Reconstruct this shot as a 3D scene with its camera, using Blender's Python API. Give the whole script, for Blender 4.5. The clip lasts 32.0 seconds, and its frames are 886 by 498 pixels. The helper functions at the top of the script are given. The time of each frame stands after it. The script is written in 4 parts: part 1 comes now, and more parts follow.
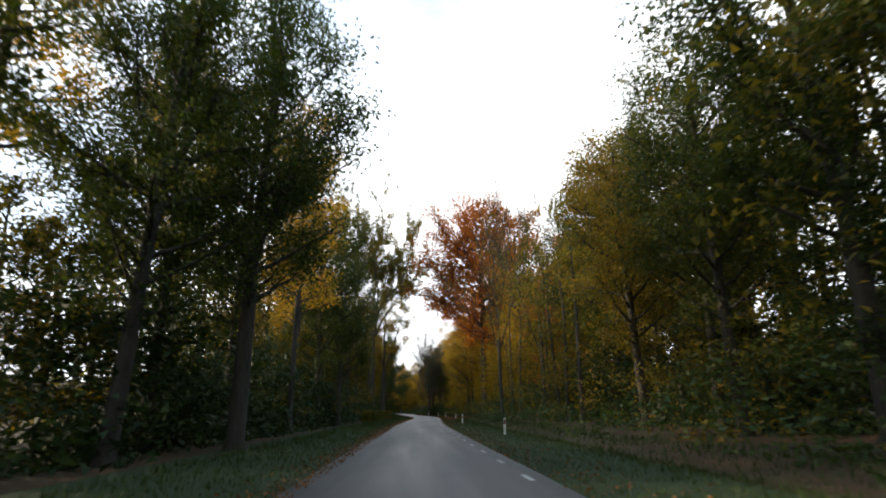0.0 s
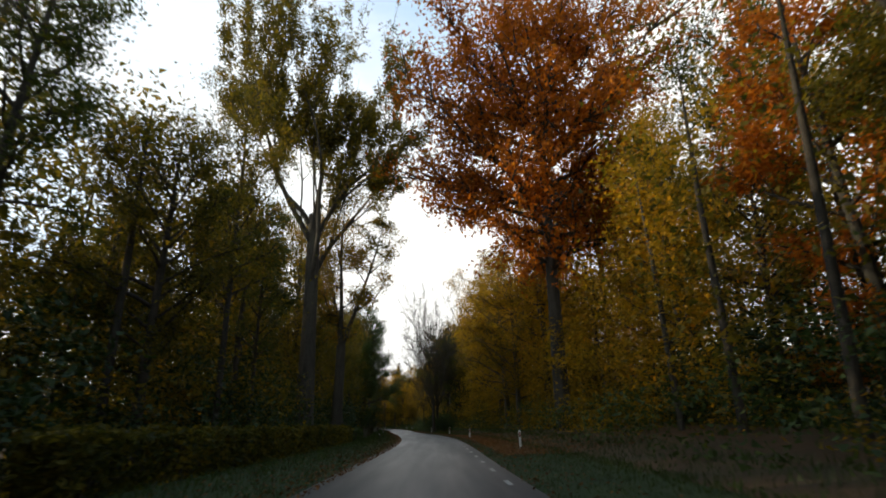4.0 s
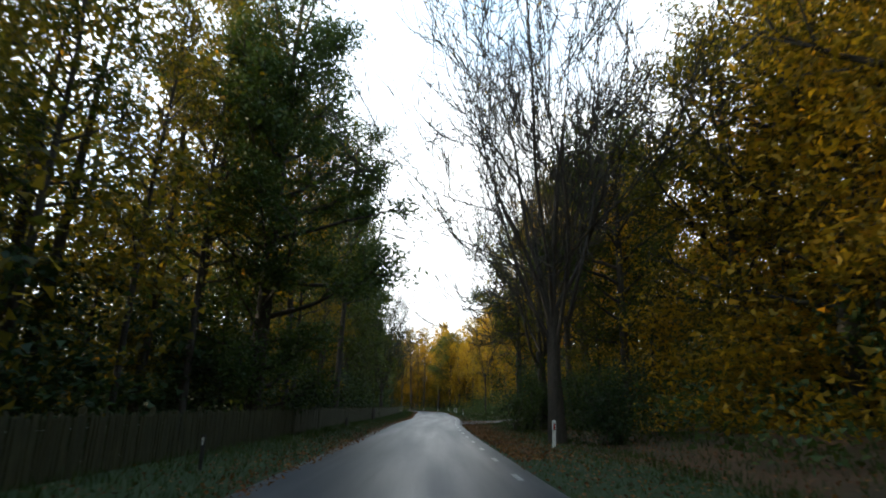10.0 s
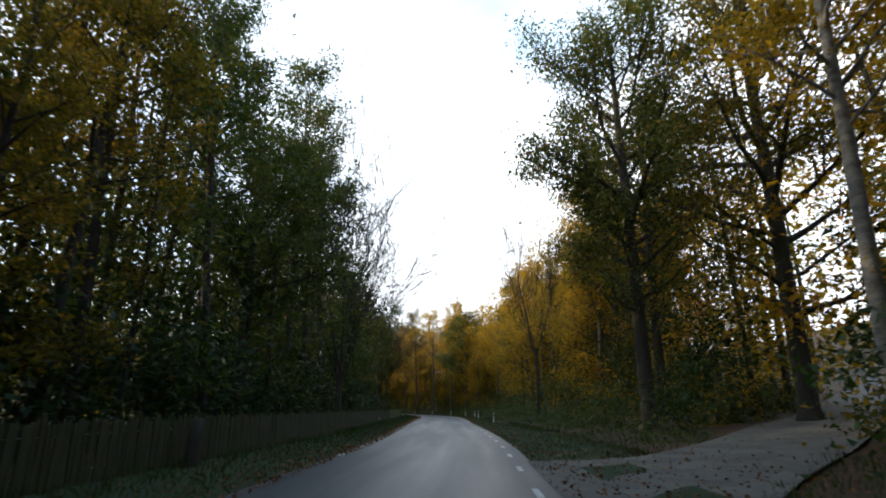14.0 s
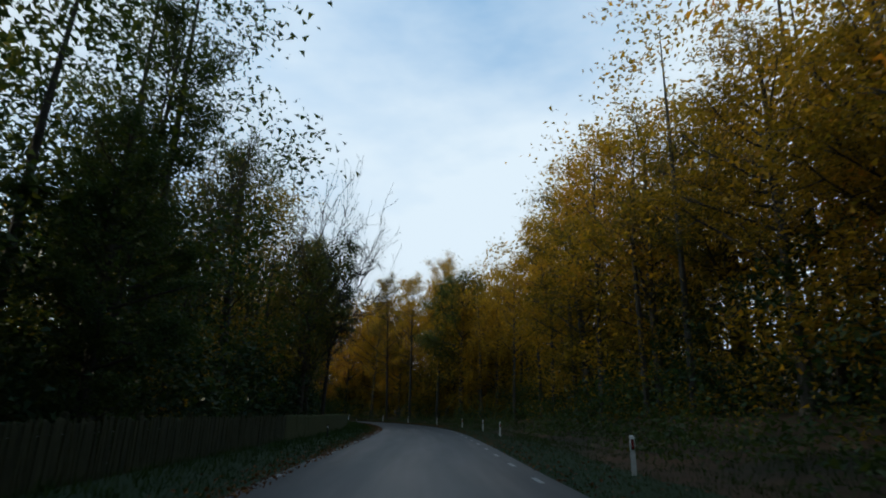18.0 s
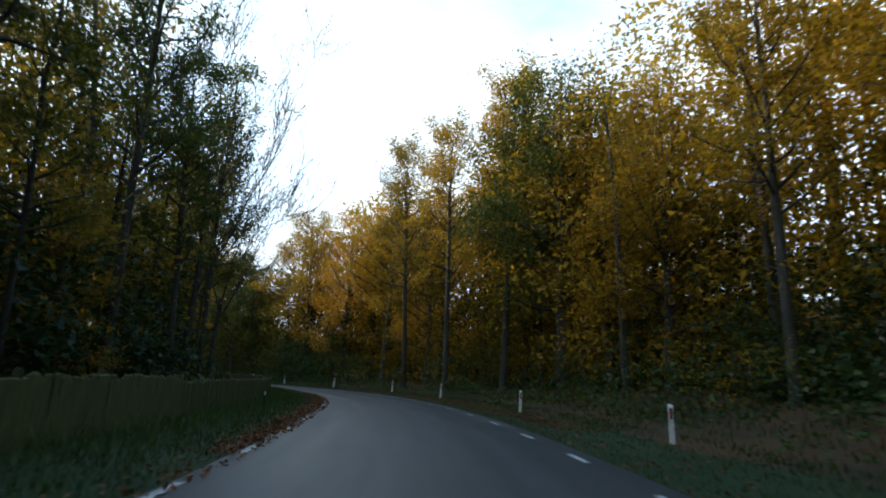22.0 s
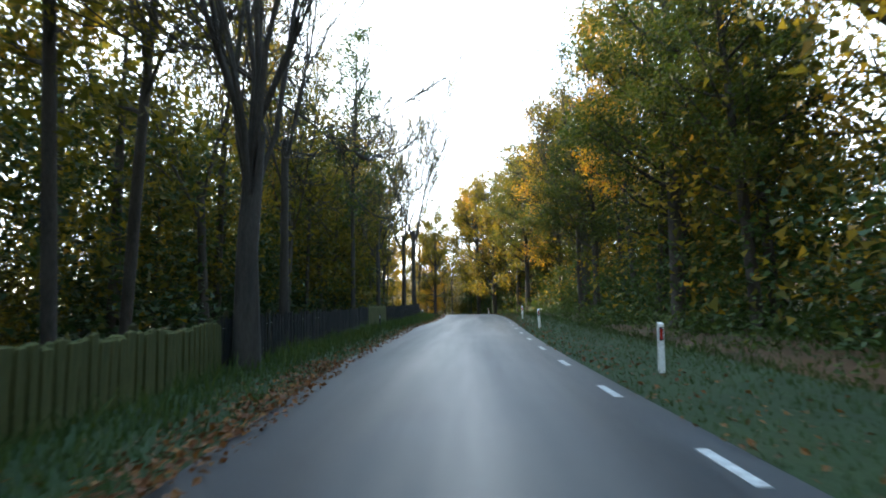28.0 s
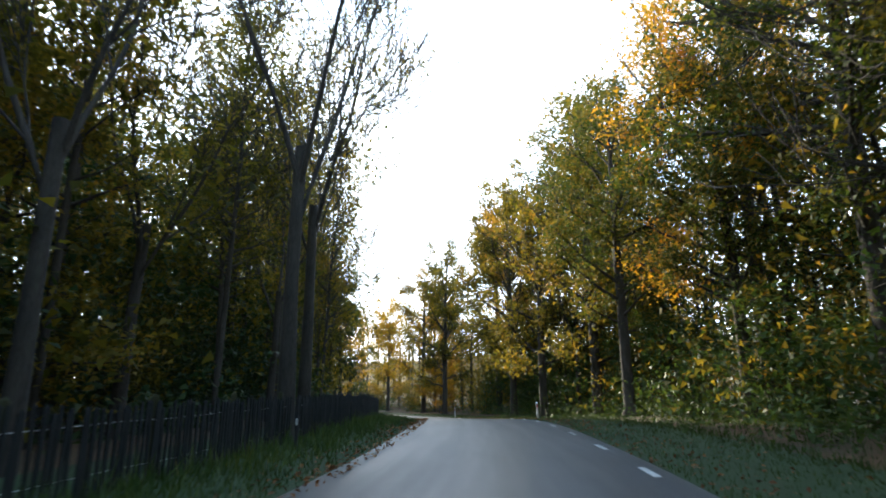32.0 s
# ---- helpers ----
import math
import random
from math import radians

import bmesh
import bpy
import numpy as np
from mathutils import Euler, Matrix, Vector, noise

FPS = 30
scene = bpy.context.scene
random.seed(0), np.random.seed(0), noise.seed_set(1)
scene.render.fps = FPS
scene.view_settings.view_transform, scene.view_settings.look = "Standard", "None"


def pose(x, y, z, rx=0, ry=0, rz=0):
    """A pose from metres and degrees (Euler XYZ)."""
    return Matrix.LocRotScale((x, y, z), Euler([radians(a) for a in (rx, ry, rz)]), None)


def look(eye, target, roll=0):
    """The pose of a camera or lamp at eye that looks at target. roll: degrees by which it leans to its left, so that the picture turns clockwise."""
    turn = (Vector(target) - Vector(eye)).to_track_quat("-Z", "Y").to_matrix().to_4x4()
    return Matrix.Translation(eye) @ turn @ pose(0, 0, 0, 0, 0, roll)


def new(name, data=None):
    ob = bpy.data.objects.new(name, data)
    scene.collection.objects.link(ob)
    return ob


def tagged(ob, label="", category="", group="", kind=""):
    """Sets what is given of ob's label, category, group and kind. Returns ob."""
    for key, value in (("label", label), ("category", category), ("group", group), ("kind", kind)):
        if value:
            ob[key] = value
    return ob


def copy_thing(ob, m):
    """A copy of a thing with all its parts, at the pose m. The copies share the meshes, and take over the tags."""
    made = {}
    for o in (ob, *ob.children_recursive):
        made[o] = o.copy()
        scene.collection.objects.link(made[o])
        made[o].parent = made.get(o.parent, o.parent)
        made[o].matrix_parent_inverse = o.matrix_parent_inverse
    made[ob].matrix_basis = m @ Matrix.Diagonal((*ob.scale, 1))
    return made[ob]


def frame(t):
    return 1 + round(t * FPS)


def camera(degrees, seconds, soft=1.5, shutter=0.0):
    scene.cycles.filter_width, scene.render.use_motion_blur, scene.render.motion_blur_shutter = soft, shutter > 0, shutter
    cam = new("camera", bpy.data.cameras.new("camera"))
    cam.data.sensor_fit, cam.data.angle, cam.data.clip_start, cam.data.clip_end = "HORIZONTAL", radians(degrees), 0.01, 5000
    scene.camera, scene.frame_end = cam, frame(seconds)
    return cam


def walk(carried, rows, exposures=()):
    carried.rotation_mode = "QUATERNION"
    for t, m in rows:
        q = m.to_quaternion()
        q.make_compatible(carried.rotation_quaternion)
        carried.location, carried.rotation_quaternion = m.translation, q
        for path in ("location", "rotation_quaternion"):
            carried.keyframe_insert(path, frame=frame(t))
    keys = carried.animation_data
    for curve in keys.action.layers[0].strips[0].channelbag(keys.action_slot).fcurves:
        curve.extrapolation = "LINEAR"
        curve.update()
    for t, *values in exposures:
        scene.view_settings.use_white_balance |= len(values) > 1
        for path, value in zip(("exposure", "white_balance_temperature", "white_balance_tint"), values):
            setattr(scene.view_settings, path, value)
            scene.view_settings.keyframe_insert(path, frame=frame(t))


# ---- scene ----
cam = camera(77.73, 32.0, soft=1.9, shutter=0.22)
# seconds, eye, then the turn in degrees
PATH = [
    (0.0, 0.00, 0.00, 1.302, 106.39, 0.43, -1.09),
    (0.5, -0.20, 7.24, 1.297, 106.90, -0.10, -0.29),
    (1.0, -0.43, 14.53, 1.294, 107.83, 0.81, 0.46),
    (1.5, -0.65, 21.96, 1.296, 108.25, 1.41, 0.74),
    (2.0, -0.80, 29.54, 1.300, 108.48, 1.22, 0.26),
    (2.5, -0.89, 37.27, 1.313, 108.02, 1.30, -0.62),
    (3.0, -0.89, 45.02, 1.312, 107.79, 1.43, -1.29),
    (3.5, -0.96, 52.64, 1.287, 107.65, 1.53, -1.30),
    (5.5, -0.02, 83.61, 1.298, 108.09, 0.68, 1.07),
    (6.0, -0.16, 90.85, 1.297, 107.60, 1.17, 1.71),
    (6.5, -0.36, 98.00, 1.298, 107.31, 0.95, 2.17),
    (7.0, -0.62, 105.03, 1.297, 107.60, 1.49, 2.42),
    (7.5, -0.91, 111.91, 1.295, 107.82, 1.50, 2.48),
    (8.0, -1.34, 118.60, 1.281, 107.41, 0.47, 2.07),
    (8.5, -1.86, 125.04, 1.300, 106.95, 1.49, 3.10),
    (9.0, -2.55, 131.19, 1.310, 106.56, 0.26, 3.26),
    (9.5, -2.91, 136.97, 1.314, 106.09, 0.03, 3.88),
    (10.0, -3.28, 142.34, 1.315, 105.98, -0.75, 4.32),
    (10.5, -3.74, 147.48, 1.285, 105.64, -0.53, 4.68),
    (11.0, -4.35, 152.43, 1.281, 105.93, 0.07, 5.10),
    (11.5, -4.69, 157.05, 1.303, 106.05, 0.33, 5.35),
    (12.0, -4.99, 161.59, 1.296, 105.87, 0.78, 5.68),
    (12.5, -5.36, 166.27, 1.277, 105.71, 1.22, 5.70),
    (13.0, -5.74, 171.04, 1.298, 105.99, 0.97, 5.90),
    (13.5, -6.14, 175.85, 1.308, 106.17, -0.18, 5.58),
    (15.5, -7.12, 195.41, 1.297, 105.57, 0.83, 6.14),
    (16.0, -7.81, 200.54, 1.294, 104.98, 0.90, 5.12),
    (16.5, -8.54, 205.67, 1.301, 106.04, -0.47, 4.88),
    (17.0, -9.31, 210.87, 1.301, 105.99, -0.07, 4.41),
    (17.5, -9.96, 216.08, 1.298, 106.37, -0.44, 4.06),
    (18.0, -10.58, 221.31, 1.304, 106.74, -1.10, 3.72),
    (18.5, -11.12, 226.55, 1.303, 106.23, 0.57, 3.92),
    (19.0, -11.71, 231.81, 1.307, 105.38, 0.84, 3.93),
    (19.5, -12.28, 237.18, 1.304, 104.51, 1.01, 3.82),
    (20.0, -12.93, 242.73, 1.304, 104.12, 1.11, 3.66),
    (20.5, -13.55, 248.50, 1.249, 103.74, 0.53, 3.77),
    (21.0, -14.16, 254.58, 1.269, 103.05, -0.15, 4.16),
    (21.5, -14.87, 260.73, 1.300, 102.89, -0.60, 5.22),
    (22.0, -15.80, 266.74, 1.317, 103.15, -2.14, 7.81),
    (22.5, -16.77, 272.63, 1.309, 103.35, -3.79, 11.85),
    (23.0, -17.99, 278.47, 1.289, 102.40, -3.66, 16.56),
    (23.5, -19.39, 284.12, 1.316, 101.03, -3.63, 20.58),
    (24.0, -21.13, 289.52, 1.295, 100.14, -3.44, 25.12),
    (24.5, -23.03, 294.59, 1.283, 99.20, -4.00, 28.83),
    (25.0, -25.30, 299.32, 1.260, 98.00, -4.12, 33.84),
    (25.5, -27.55, 303.39, 1.316, 97.20, -3.41, 38.48),
    (26.0, -29.99, 307.03, 1.266, 96.94, -3.61, 43.24),
    (26.5, -32.63, 310.27, 1.287, 96.31, -2.54, 46.81),
    (28.5, -48.07, 322.89, 1.338, 95.64, 1.34, 53.41),
    (29.0, -51.45, 325.78, 1.337, 96.06, 1.53, 53.97),
    (29.5, -54.75, 328.64, 1.284, 96.22, 1.14, 55.00),
    (30.0, -58.20, 331.54, 1.278, 97.15, 1.14, 55.43),
    (30.5, -61.59, 334.45, 1.282, 98.28, 1.07, 55.46),
    (31.0, -64.86, 337.35, 1.269, 99.70, 1.07, 56.09),
    (31.5, -67.90, 340.18, 1.304, 102.08, 0.89, 55.85),
    (32.0, -71.00, 342.86, 1.301, 104.07, 0.12, 55.69),
]
EXPOSURES = [(0.0, 0.6, 6200, 9), (1.5, -0.1, 6300, 8), (3.5, -0.15, 6600, 8), (5.5, 0.65, 6300, 8), (7.0, 0.6, 6200, 7), (9.0, 0.15, 6200, 5), (10.5, 1.3, 6000, 5),
             (12.0, 1.45, 5900, 6), (13.5, 0.9, 5900, 8), (15.5, -0.2, 5800, 6), (18.0, -0.65, 5500, 2), (20.5, -0.65, 5300, -1), (22.0, 0.45, 5400, 1),
             (24.0, 1.5, 5700, 4), (25.0, 1.75, 5700, 4), (26.5, 1.9, 5600, 3), (29.5, 2.0, 5600, 4), (31.0, 1.95, 5600, 5), (32.0, 1.6, 5500, 5)]
walk(cam, [(t, pose(*p)) for t, *p in PATH], EXPOSURES)

# ---- light: a low sun ahead and to one side, pale sky with thin cloud ----
SUN_AZ = radians(80)          # measured from +y towards -x
SUN_EL = radians(14)
TO_SUN = Vector((-math.sin(SUN_AZ) * math.cos(SUN_EL), math.cos(SUN_AZ) * math.cos(SUN_EL), math.sin(SUN_EL)))
world = bpy.data.worlds.new("sky")
scene.world = world
world.use_nodes = True
wn, wl = world.node_tree.nodes, world.node_tree.links
wn.clear()
w_out = wn.new("ShaderNodeOutputWorld")
w_bg = wn.new("ShaderNodeBackground")
w_sky = wn.new("ShaderNodeTexSky")
w_sky.sky_type = "NISHITA"
w_sky.sun_disc = False
w_sky.sun_elevation = SUN_EL
w_sky.sun_rotation = -SUN_AZ
w_sky.air_density, w_sky.dust_density, w_sky.ozone_density = 1.0, 2.0, 1.5
w_co = wn.new("ShaderNodeTexCoord")
w_map = wn.new("ShaderNodeMapping")
w_map.inputs["Scale"].default_value = (0.9, 0.9, 2.2)
w_map.inputs["Rotation"].default_value = (0.0, 0.3, 0.5)
w_noise = wn.new("ShaderNodeTexNoise")
w_noise.inputs["Scale"].default_value = 1.3
w_noise.inputs["Detail"].default_value = 6
w_noise.inputs["Roughness"].default_value = 0.52
w_ramp = wn.new("ShaderNodeValToRGB")
w_ramp.color_ramp.elements[0].position, w_ramp.color_ramp.elements[1].position = 0.36, 0.62
w_mix = wn.new("ShaderNodeMix")
w_mix.data_type = "RGBA"
w_split = wn.new("ShaderNodeSeparateXYZ")
w_high = wn.new("ShaderNodeMapRange")          # thin cloud and haze lie low, the sky clears overhead
w_high.interpolation_type = "SMOOTHSTEP"
w_high.inputs["From Min"].default_value, w_high.inputs["From Max"].default_value = 0.25, 0.95
w_high.inputs["To Min"].default_value, w_high.inputs["To Max"].default_value = 0.20, -0.12
w_haze = wn.new("ShaderNodeMix")                # pale haze over the whole sky
w_haze.data_type, w_haze.blend_type = "RGBA", "ADD"
w_haze.inputs[0].default_value = 1.0
w_haze.inputs[7].default_value = (1.7, 3.1, 4.5, 1)
w_sum = wn.new("ShaderNodeMath")
w_sum.operation = "ADD"
wl.new(w_co.outputs["Generated"], w_map.inputs["Vector"])
wl.new(w_map.outputs[0], w_noise.inputs["Vector"])
wl.new(w_co.outputs["Generated"], w_split.inputs[0])
wl.new(w_split.outputs["Z"], w_high.inputs["Value"])
wl.new(w_noise.outputs["Fac"], w_sum.inputs[0])
wl.new(w_high.outputs["Result"], w_sum.inputs[1])
wl.new(w_sum.outputs[0], w_ramp.inputs["Fac"])
wl.new(w_ramp.outputs["Color"], w_mix.inputs["Factor"])
wl.new(w_sky.outputs[0], w_haze.inputs[6])
wl.new(w_haze.outputs[2], w_mix.inputs[6])
w_mix.inputs[7].default_value = (9.0, 8.95, 8.8, 1)
wl.new(w_mix.outputs[2], w_bg.inputs["Color"])
w_bg.inputs["Strength"].default_value = 0.15
wl.new(w_bg.outputs[0], w_out.inputs["Surface"])
sun = new("sun", bpy.data.lights.new("sun", "SUN"))
sun.data.energy, sun.data.angle, sun.data.color = 5.0, radians(0.6), (1.0, 0.80, 0.52)
sun.matrix_world = look((0, 0, 60), Vector((0, 0, 60)) - TO_SUN)


# ---- materials ----
def material(name):
    m = bpy.data.materials.new(name)
    m.use_nodes = True
    return m, m.node_tree.nodes, m.node_tree.links, m.node_tree.nodes["Principled BSDF"]


def texture(n, l, scale, detail=4, rough=0.55, stretch=(1, 1, 1), coord="Object"):
    co, mp, tx = n.new("ShaderNodeTexCoord"), n.new("ShaderNodeMapping"), n.new("ShaderNodeTexNoise")
    mp.inputs["Scale"].default_value = stretch
    tx.inputs["Scale"].default_value, tx.inputs["Detail"].default_value, tx.inputs["Roughness"].default_value = scale, detail, rough
    l.new(co.outputs[coord], mp.inputs["Vector"])
    l.new(mp.outputs[0], tx.inputs["Vector"])
    return tx.outputs["Fac"]


def ramp(n, l, fac, stops):
    r = n.new("ShaderNodeValToRGB")
    while len(r.color_ramp.elements) < len(stops):
        r.color_ramp.elements.new(0.5)
    for e, (p, c) in zip(r.color_ramp.elements, stops):
        e.position, e.color = p, (*c, 1)
    l.new(fac, r.inputs["Fac"])
    return r.outputs["Color"]


def mixed(n, l, fac, a, b, blend="MIX"):
    m = n.new("ShaderNodeMix")
    m.data_type, m.blend_type = "RGBA", blend
    for slot, v in ((0, fac), (6, a), (7, b)):
        if hasattr(v, "links"):
            l.new(v, m.inputs[slot])
        else:
            m.inputs[slot].default_value = v if slot == 0 else (*v, 1)
    return m.outputs[2]


def bump(n, l, b, height, strength, distance):
    k = n.new("ShaderNodeBump")
    k.inputs["Strength"].default_value, k.inputs["Distance"].default_value = strength, distance
    l.new(height, k.inputs["Height"])
    l.new(k.outputs[0], b.inputs["Normal"])


def surface(name, scale, stops, rough=0.9, fine=8.0, bump_size=0.02, stretch=(1, 1, 1), coord="Object", strength=0.6):
    m, n, l, b = material(name)
    broad = texture(n, l, scale, 5, 0.6, stretch, coord)
    grain = texture(n, l, scale * fine, 5, 0.65, stretch, coord)
    col = ramp(n, l, broad, stops)
    dark = ramp(n, l, grain, [(0.25, (0.55, 0.55, 0.55)), (0.75, (1.15, 1.15, 1.15))])
    l.new(mixed(n, l, 1.0, col, dark, "MULTIPLY"), b.inputs["Base Color"])
    b.inputs["Roughness"].default_value = rough
    b.inputs["Specular IOR Level"].default_value = 0.25
    bump(n, l, b, grain, strength, bump_size)
    return m


def leafage(name, stops, translucent=0.5, rough=0.55):
    """Leaves: a colour for every leaf and a shift for every plant, with light coming through."""
    m, n, l, b = material(name)
    geo, info = n.new("ShaderNodeNewGeometry"), n.new("ShaderNodeObjectInfo")
    mixin = n.new("ShaderNodeMath")
    mixin.operation = "MULTIPLY_ADD"
    mixin.inputs[1].default_value = 0.62
    l.new(geo.outputs["Random Per Island"], mixin.inputs[0])
    shift = n.new("ShaderNodeMath")
    shift.operation = "MULTIPLY"
    shift.inputs[1].default_value = 0.38
    l.new(info.outputs["Random"], shift.inputs[0])
    l.new(shift.outputs[0], mixin.inputs[2])
    patch = texture(n, l, 0.35, 2, 0.5)
    part_ = n.new("ShaderNodeMath")
    part_.operation = "MULTIPLY_ADD"
    part_.inputs[1].default_value, part_.inputs[2].default_value = 0.6, -0.3
    l.new(patch, part_.inputs[0])
    total = n.new("ShaderNodeMath")
    total.operation, total.use_clamp = "ADD", True
    l.new(mixin.outputs[0], total.inputs[0])
    l.new(part_.outputs[0], total.inputs[1])
    col = ramp(n, l, total.outputs[0], [(p, tuple(v for v in c)) for p, c in stops])
    l.new(col, b.inputs["Base Color"])
    b.inputs["Roughness"].default_value = rough
    b.inputs["Specular IOR Level"].default_value = 0.2
    tr = n.new("ShaderNodeBsdfTranslucent")
    l.new(mixed(n, l, 1.0, col, (1.25, 1.1, 0.6), "MULTIPLY"), tr.inputs["Color"])
    sh = n.new("ShaderNodeMixShader")
    sh.inputs[0].default_value = translucent
    l.new(b.outputs[0], sh.inputs[1])
    l.new(tr.outputs[0], sh.inputs[2])
    l.new(sh.outputs[0], n["Material Output"].inputs["Surface"])
    return m


def asphalt_material():
    m, n, l, b = material("asphalt")
    stones = texture(n, l, 55, 3, 0.7)
    broad = texture(n, l, 0.35, 5, 0.6)
    lanes = texture(n, l, 1.0, 4, 0.55, (0.9, 0.9, 0.9), "UV")
    base = ramp(n, l, broad, [(0.3, (0.012, 0.014, 0.017)), (0.55, (0.019, 0.021, 0.025)), (0.75, (0.028, 0.031, 0.035))])
    worn = ramp(n, l, lanes, [(0.35, (0.75, 0.75, 0.76)), (0.65, (1.25, 1.24, 1.22))])
    grit = ramp(n, l, stones, [(0.3, (0.72, 0.72, 0.72)), (0.7, (1.3, 1.3, 1.3))])
    l.new(mixed(n, l, 1.0, mixed(n, l, 1.0, base, worn, "MULTIPLY"), grit, "MULTIPLY"), b.inputs["Base Color"])
    gloss = ramp(n, l, lanes, [(0.3, (0.40, 0.40, 0.40)), (0.7, (0.58, 0.58, 0.58))])
    l.new(gloss, b.inputs["Roughness"])
    b.inputs["Specular IOR Level"].default_value = 0.42
    bump(n, l, b, stones, 0.35, 0.006)
    return m


ASPHALT = asphalt_material()
PATCH = surface("asphalt_patch", 1.5, [(0.3, (0.030, 0.031, 0.034)), (0.7, (0.045, 0.046, 0.048))], 0.6, 30, 0.004)
PAINT = surface("road_paint", 6, [(0.3, (0.26, 0.26, 0.25)), (0.6, (0.48, 0.48, 0.47))], 0.6, 12, 0.003)
GRAVEL = surface("track_gravel", 0.8, [(0.3, (0.075, 0.066, 0.056)), (0.7, (0.15, 0.135, 0.115))], 0.95, 30, 0.02)
FLOOR = surface("forest_floor", 0.22, [(0.3, (0.022, 0.022, 0.009)), (0.5, (0.050, 0.029, 0.012)), (0.72, (0.085, 0.041, 0.016))], 0.95, 25, 0.06)
VERGE = surface("verge_soil", 0.5, [(0.3, (0.013, 0.027, 0.008)), (0.6, (0.020, 0.037, 0.010)), (0.8, (0.038, 0.033, 0.013))], 0.95, 25, 0.05)
BARK_GREY = surface("bark_grey", 1.3, [(0.3, (0.030, 0.029, 0.024)), (0.6, (0.060, 0.056, 0.046)), (0.8, (0.050, 0.058, 0.033))], 0.9, 7, 0.03, (3, 3, 0.7))
BARK_DARK = surface("bark_dark", 1.6, [(0.3, (0.024, 0.021, 0.017)), (0.6, (0.050, 0.043, 0.034)), (0.8, (0.043, 0.049, 0.026))], 0.9, 8, 0.04, (3, 3, 0.6))
BARK_PALE = surface("bark_pale", 1.2, [(0.3, (0.09, 0.08, 0.065)), (0.55, (0.20, 0.18, 0.15)), (0.8, (0.30, 0.27, 0.23))], 0.8, 7, 0.02, (1.5, 1.5, 4))
STAKE = surface("stake_wood", 1.8, [(0.3, (0.028, 0.028, 0.012)), (0.55, (0.050, 0.048, 0.019)), (0.8, (0.080, 0.073, 0.030))], 0.9, 9, 0.01, (6, 6, 0.8))
# lighter, greener copy of the stake wood, for the bend where more light falls
STAKE_BRIGHT = surface("stake_bright", 1.8, [(0.3, (0.045, 0.052, 0.015)), (0.55, (0.082, 0.085, 0.025)), (0.8, (0.125, 0.115, 0.040))], 0.9, 9, 0.01, (6, 6, 0.8))
STAKE_DARK = surface("stake_dark", 1.8, [(0.3, (0.008, 0.009, 0.010)), (0.7, (0.020, 0.020, 0.019))], 0.9, 9, 0.01, (6, 6, 0.8))
WHITE = surface("post_white", 2.5, [(0.3, (0.50, 0.50, 0.47)), (0.6, (0.76, 0.76, 0.74))], 0.5, 10, 0.002)
RED = surface("reflector_red", 8, [(0.3, (0.30, 0.015, 0.01)), (0.7, (0.45, 0.03, 0.02))], 0.25, 10, 0.001)
BLACK = surface("post_black", 5, [(0.3, (0.012, 0.012, 0.012)), (0.7, (0.03, 0.03, 0.03))], 0.6, 10, 0.002)
METAL = surface("galvanised", 6, [(0.3, (0.35, 0.35, 0.35)), (0.7, (0.55, 0.55, 0.54))], 0.4, 10, 0.001)

GREEN = leafage("leaves_green", [(0.0, (0.016, 0.031, 0.008)), (0.45, (0.037, 0.061, 0.013)), (0.8, (0.090, 0.098, 0.018)), (1.0, (0.213, 0.148, 0.025))], 0.45)
OLIVE = leafage("leaves_olive", [(0.0, (0.029, 0.037, 0.010)), (0.4, (0.074, 0.074, 0.013)), (0.75, (0.180, 0.142, 0.018)), (1.0, (0.295, 0.164, 0.025))], 0.6)
GOLD = leafage("leaves_gold", [(0.0, (0.070, 0.066, 0.010)), (0.35, (0.220, 0.160, 0.014)), (0.7, (0.400, 0.255, 0.018)), (1.0, (0.430, 0.175, 0.014))], 0.60)
RUST = leafage("leaves_rust", [(0.0, (0.082, 0.037, 0.010)), (0.4, (0.246, 0.086, 0.013)), (0.75, (0.377, 0.123, 0.013)), (1.0, (0.426, 0.197, 0.025))], 0.65)
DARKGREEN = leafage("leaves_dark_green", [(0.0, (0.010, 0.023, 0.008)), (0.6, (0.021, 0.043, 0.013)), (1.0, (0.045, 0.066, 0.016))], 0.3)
SHRUBGREEN = leafage("leaves_shrub", [(0.0, (0.018, 0.037, 0.011)), (0.55, (0.041, 0.070, 0.018)), (0.9, (0.082, 0.098, 0.023)), (1.0, (0.197, 0.123, 0.025))], 0.4)
GRASS = leafage("grass_blades", [(0.0, (0.015, 0.034, 0.005)), (0.5, (0.027, 0.050, 0.008)), (0.92, (0.044, 0.062, 0.012)), (1.0, (0.070, 0.060, 0.026))], 0.22)
LITTER = leafage("fallen_leaves", [(0.0, (0.055, 0.022, 0.008)), (0.45, (0.123, 0.046, 0.012)), (0.8, (0.184, 0.086, 0.019)), (1.0, (0.221, 0.135, 0.037))], 0.15)
NEEDLES = leafage("needles", [(0.0, (0.010, 0.020, 0.008)), (0.7, (0.025, 0.039, 0.015)), (1.0, (0.049, 0.057, 0.020))], 0.2)

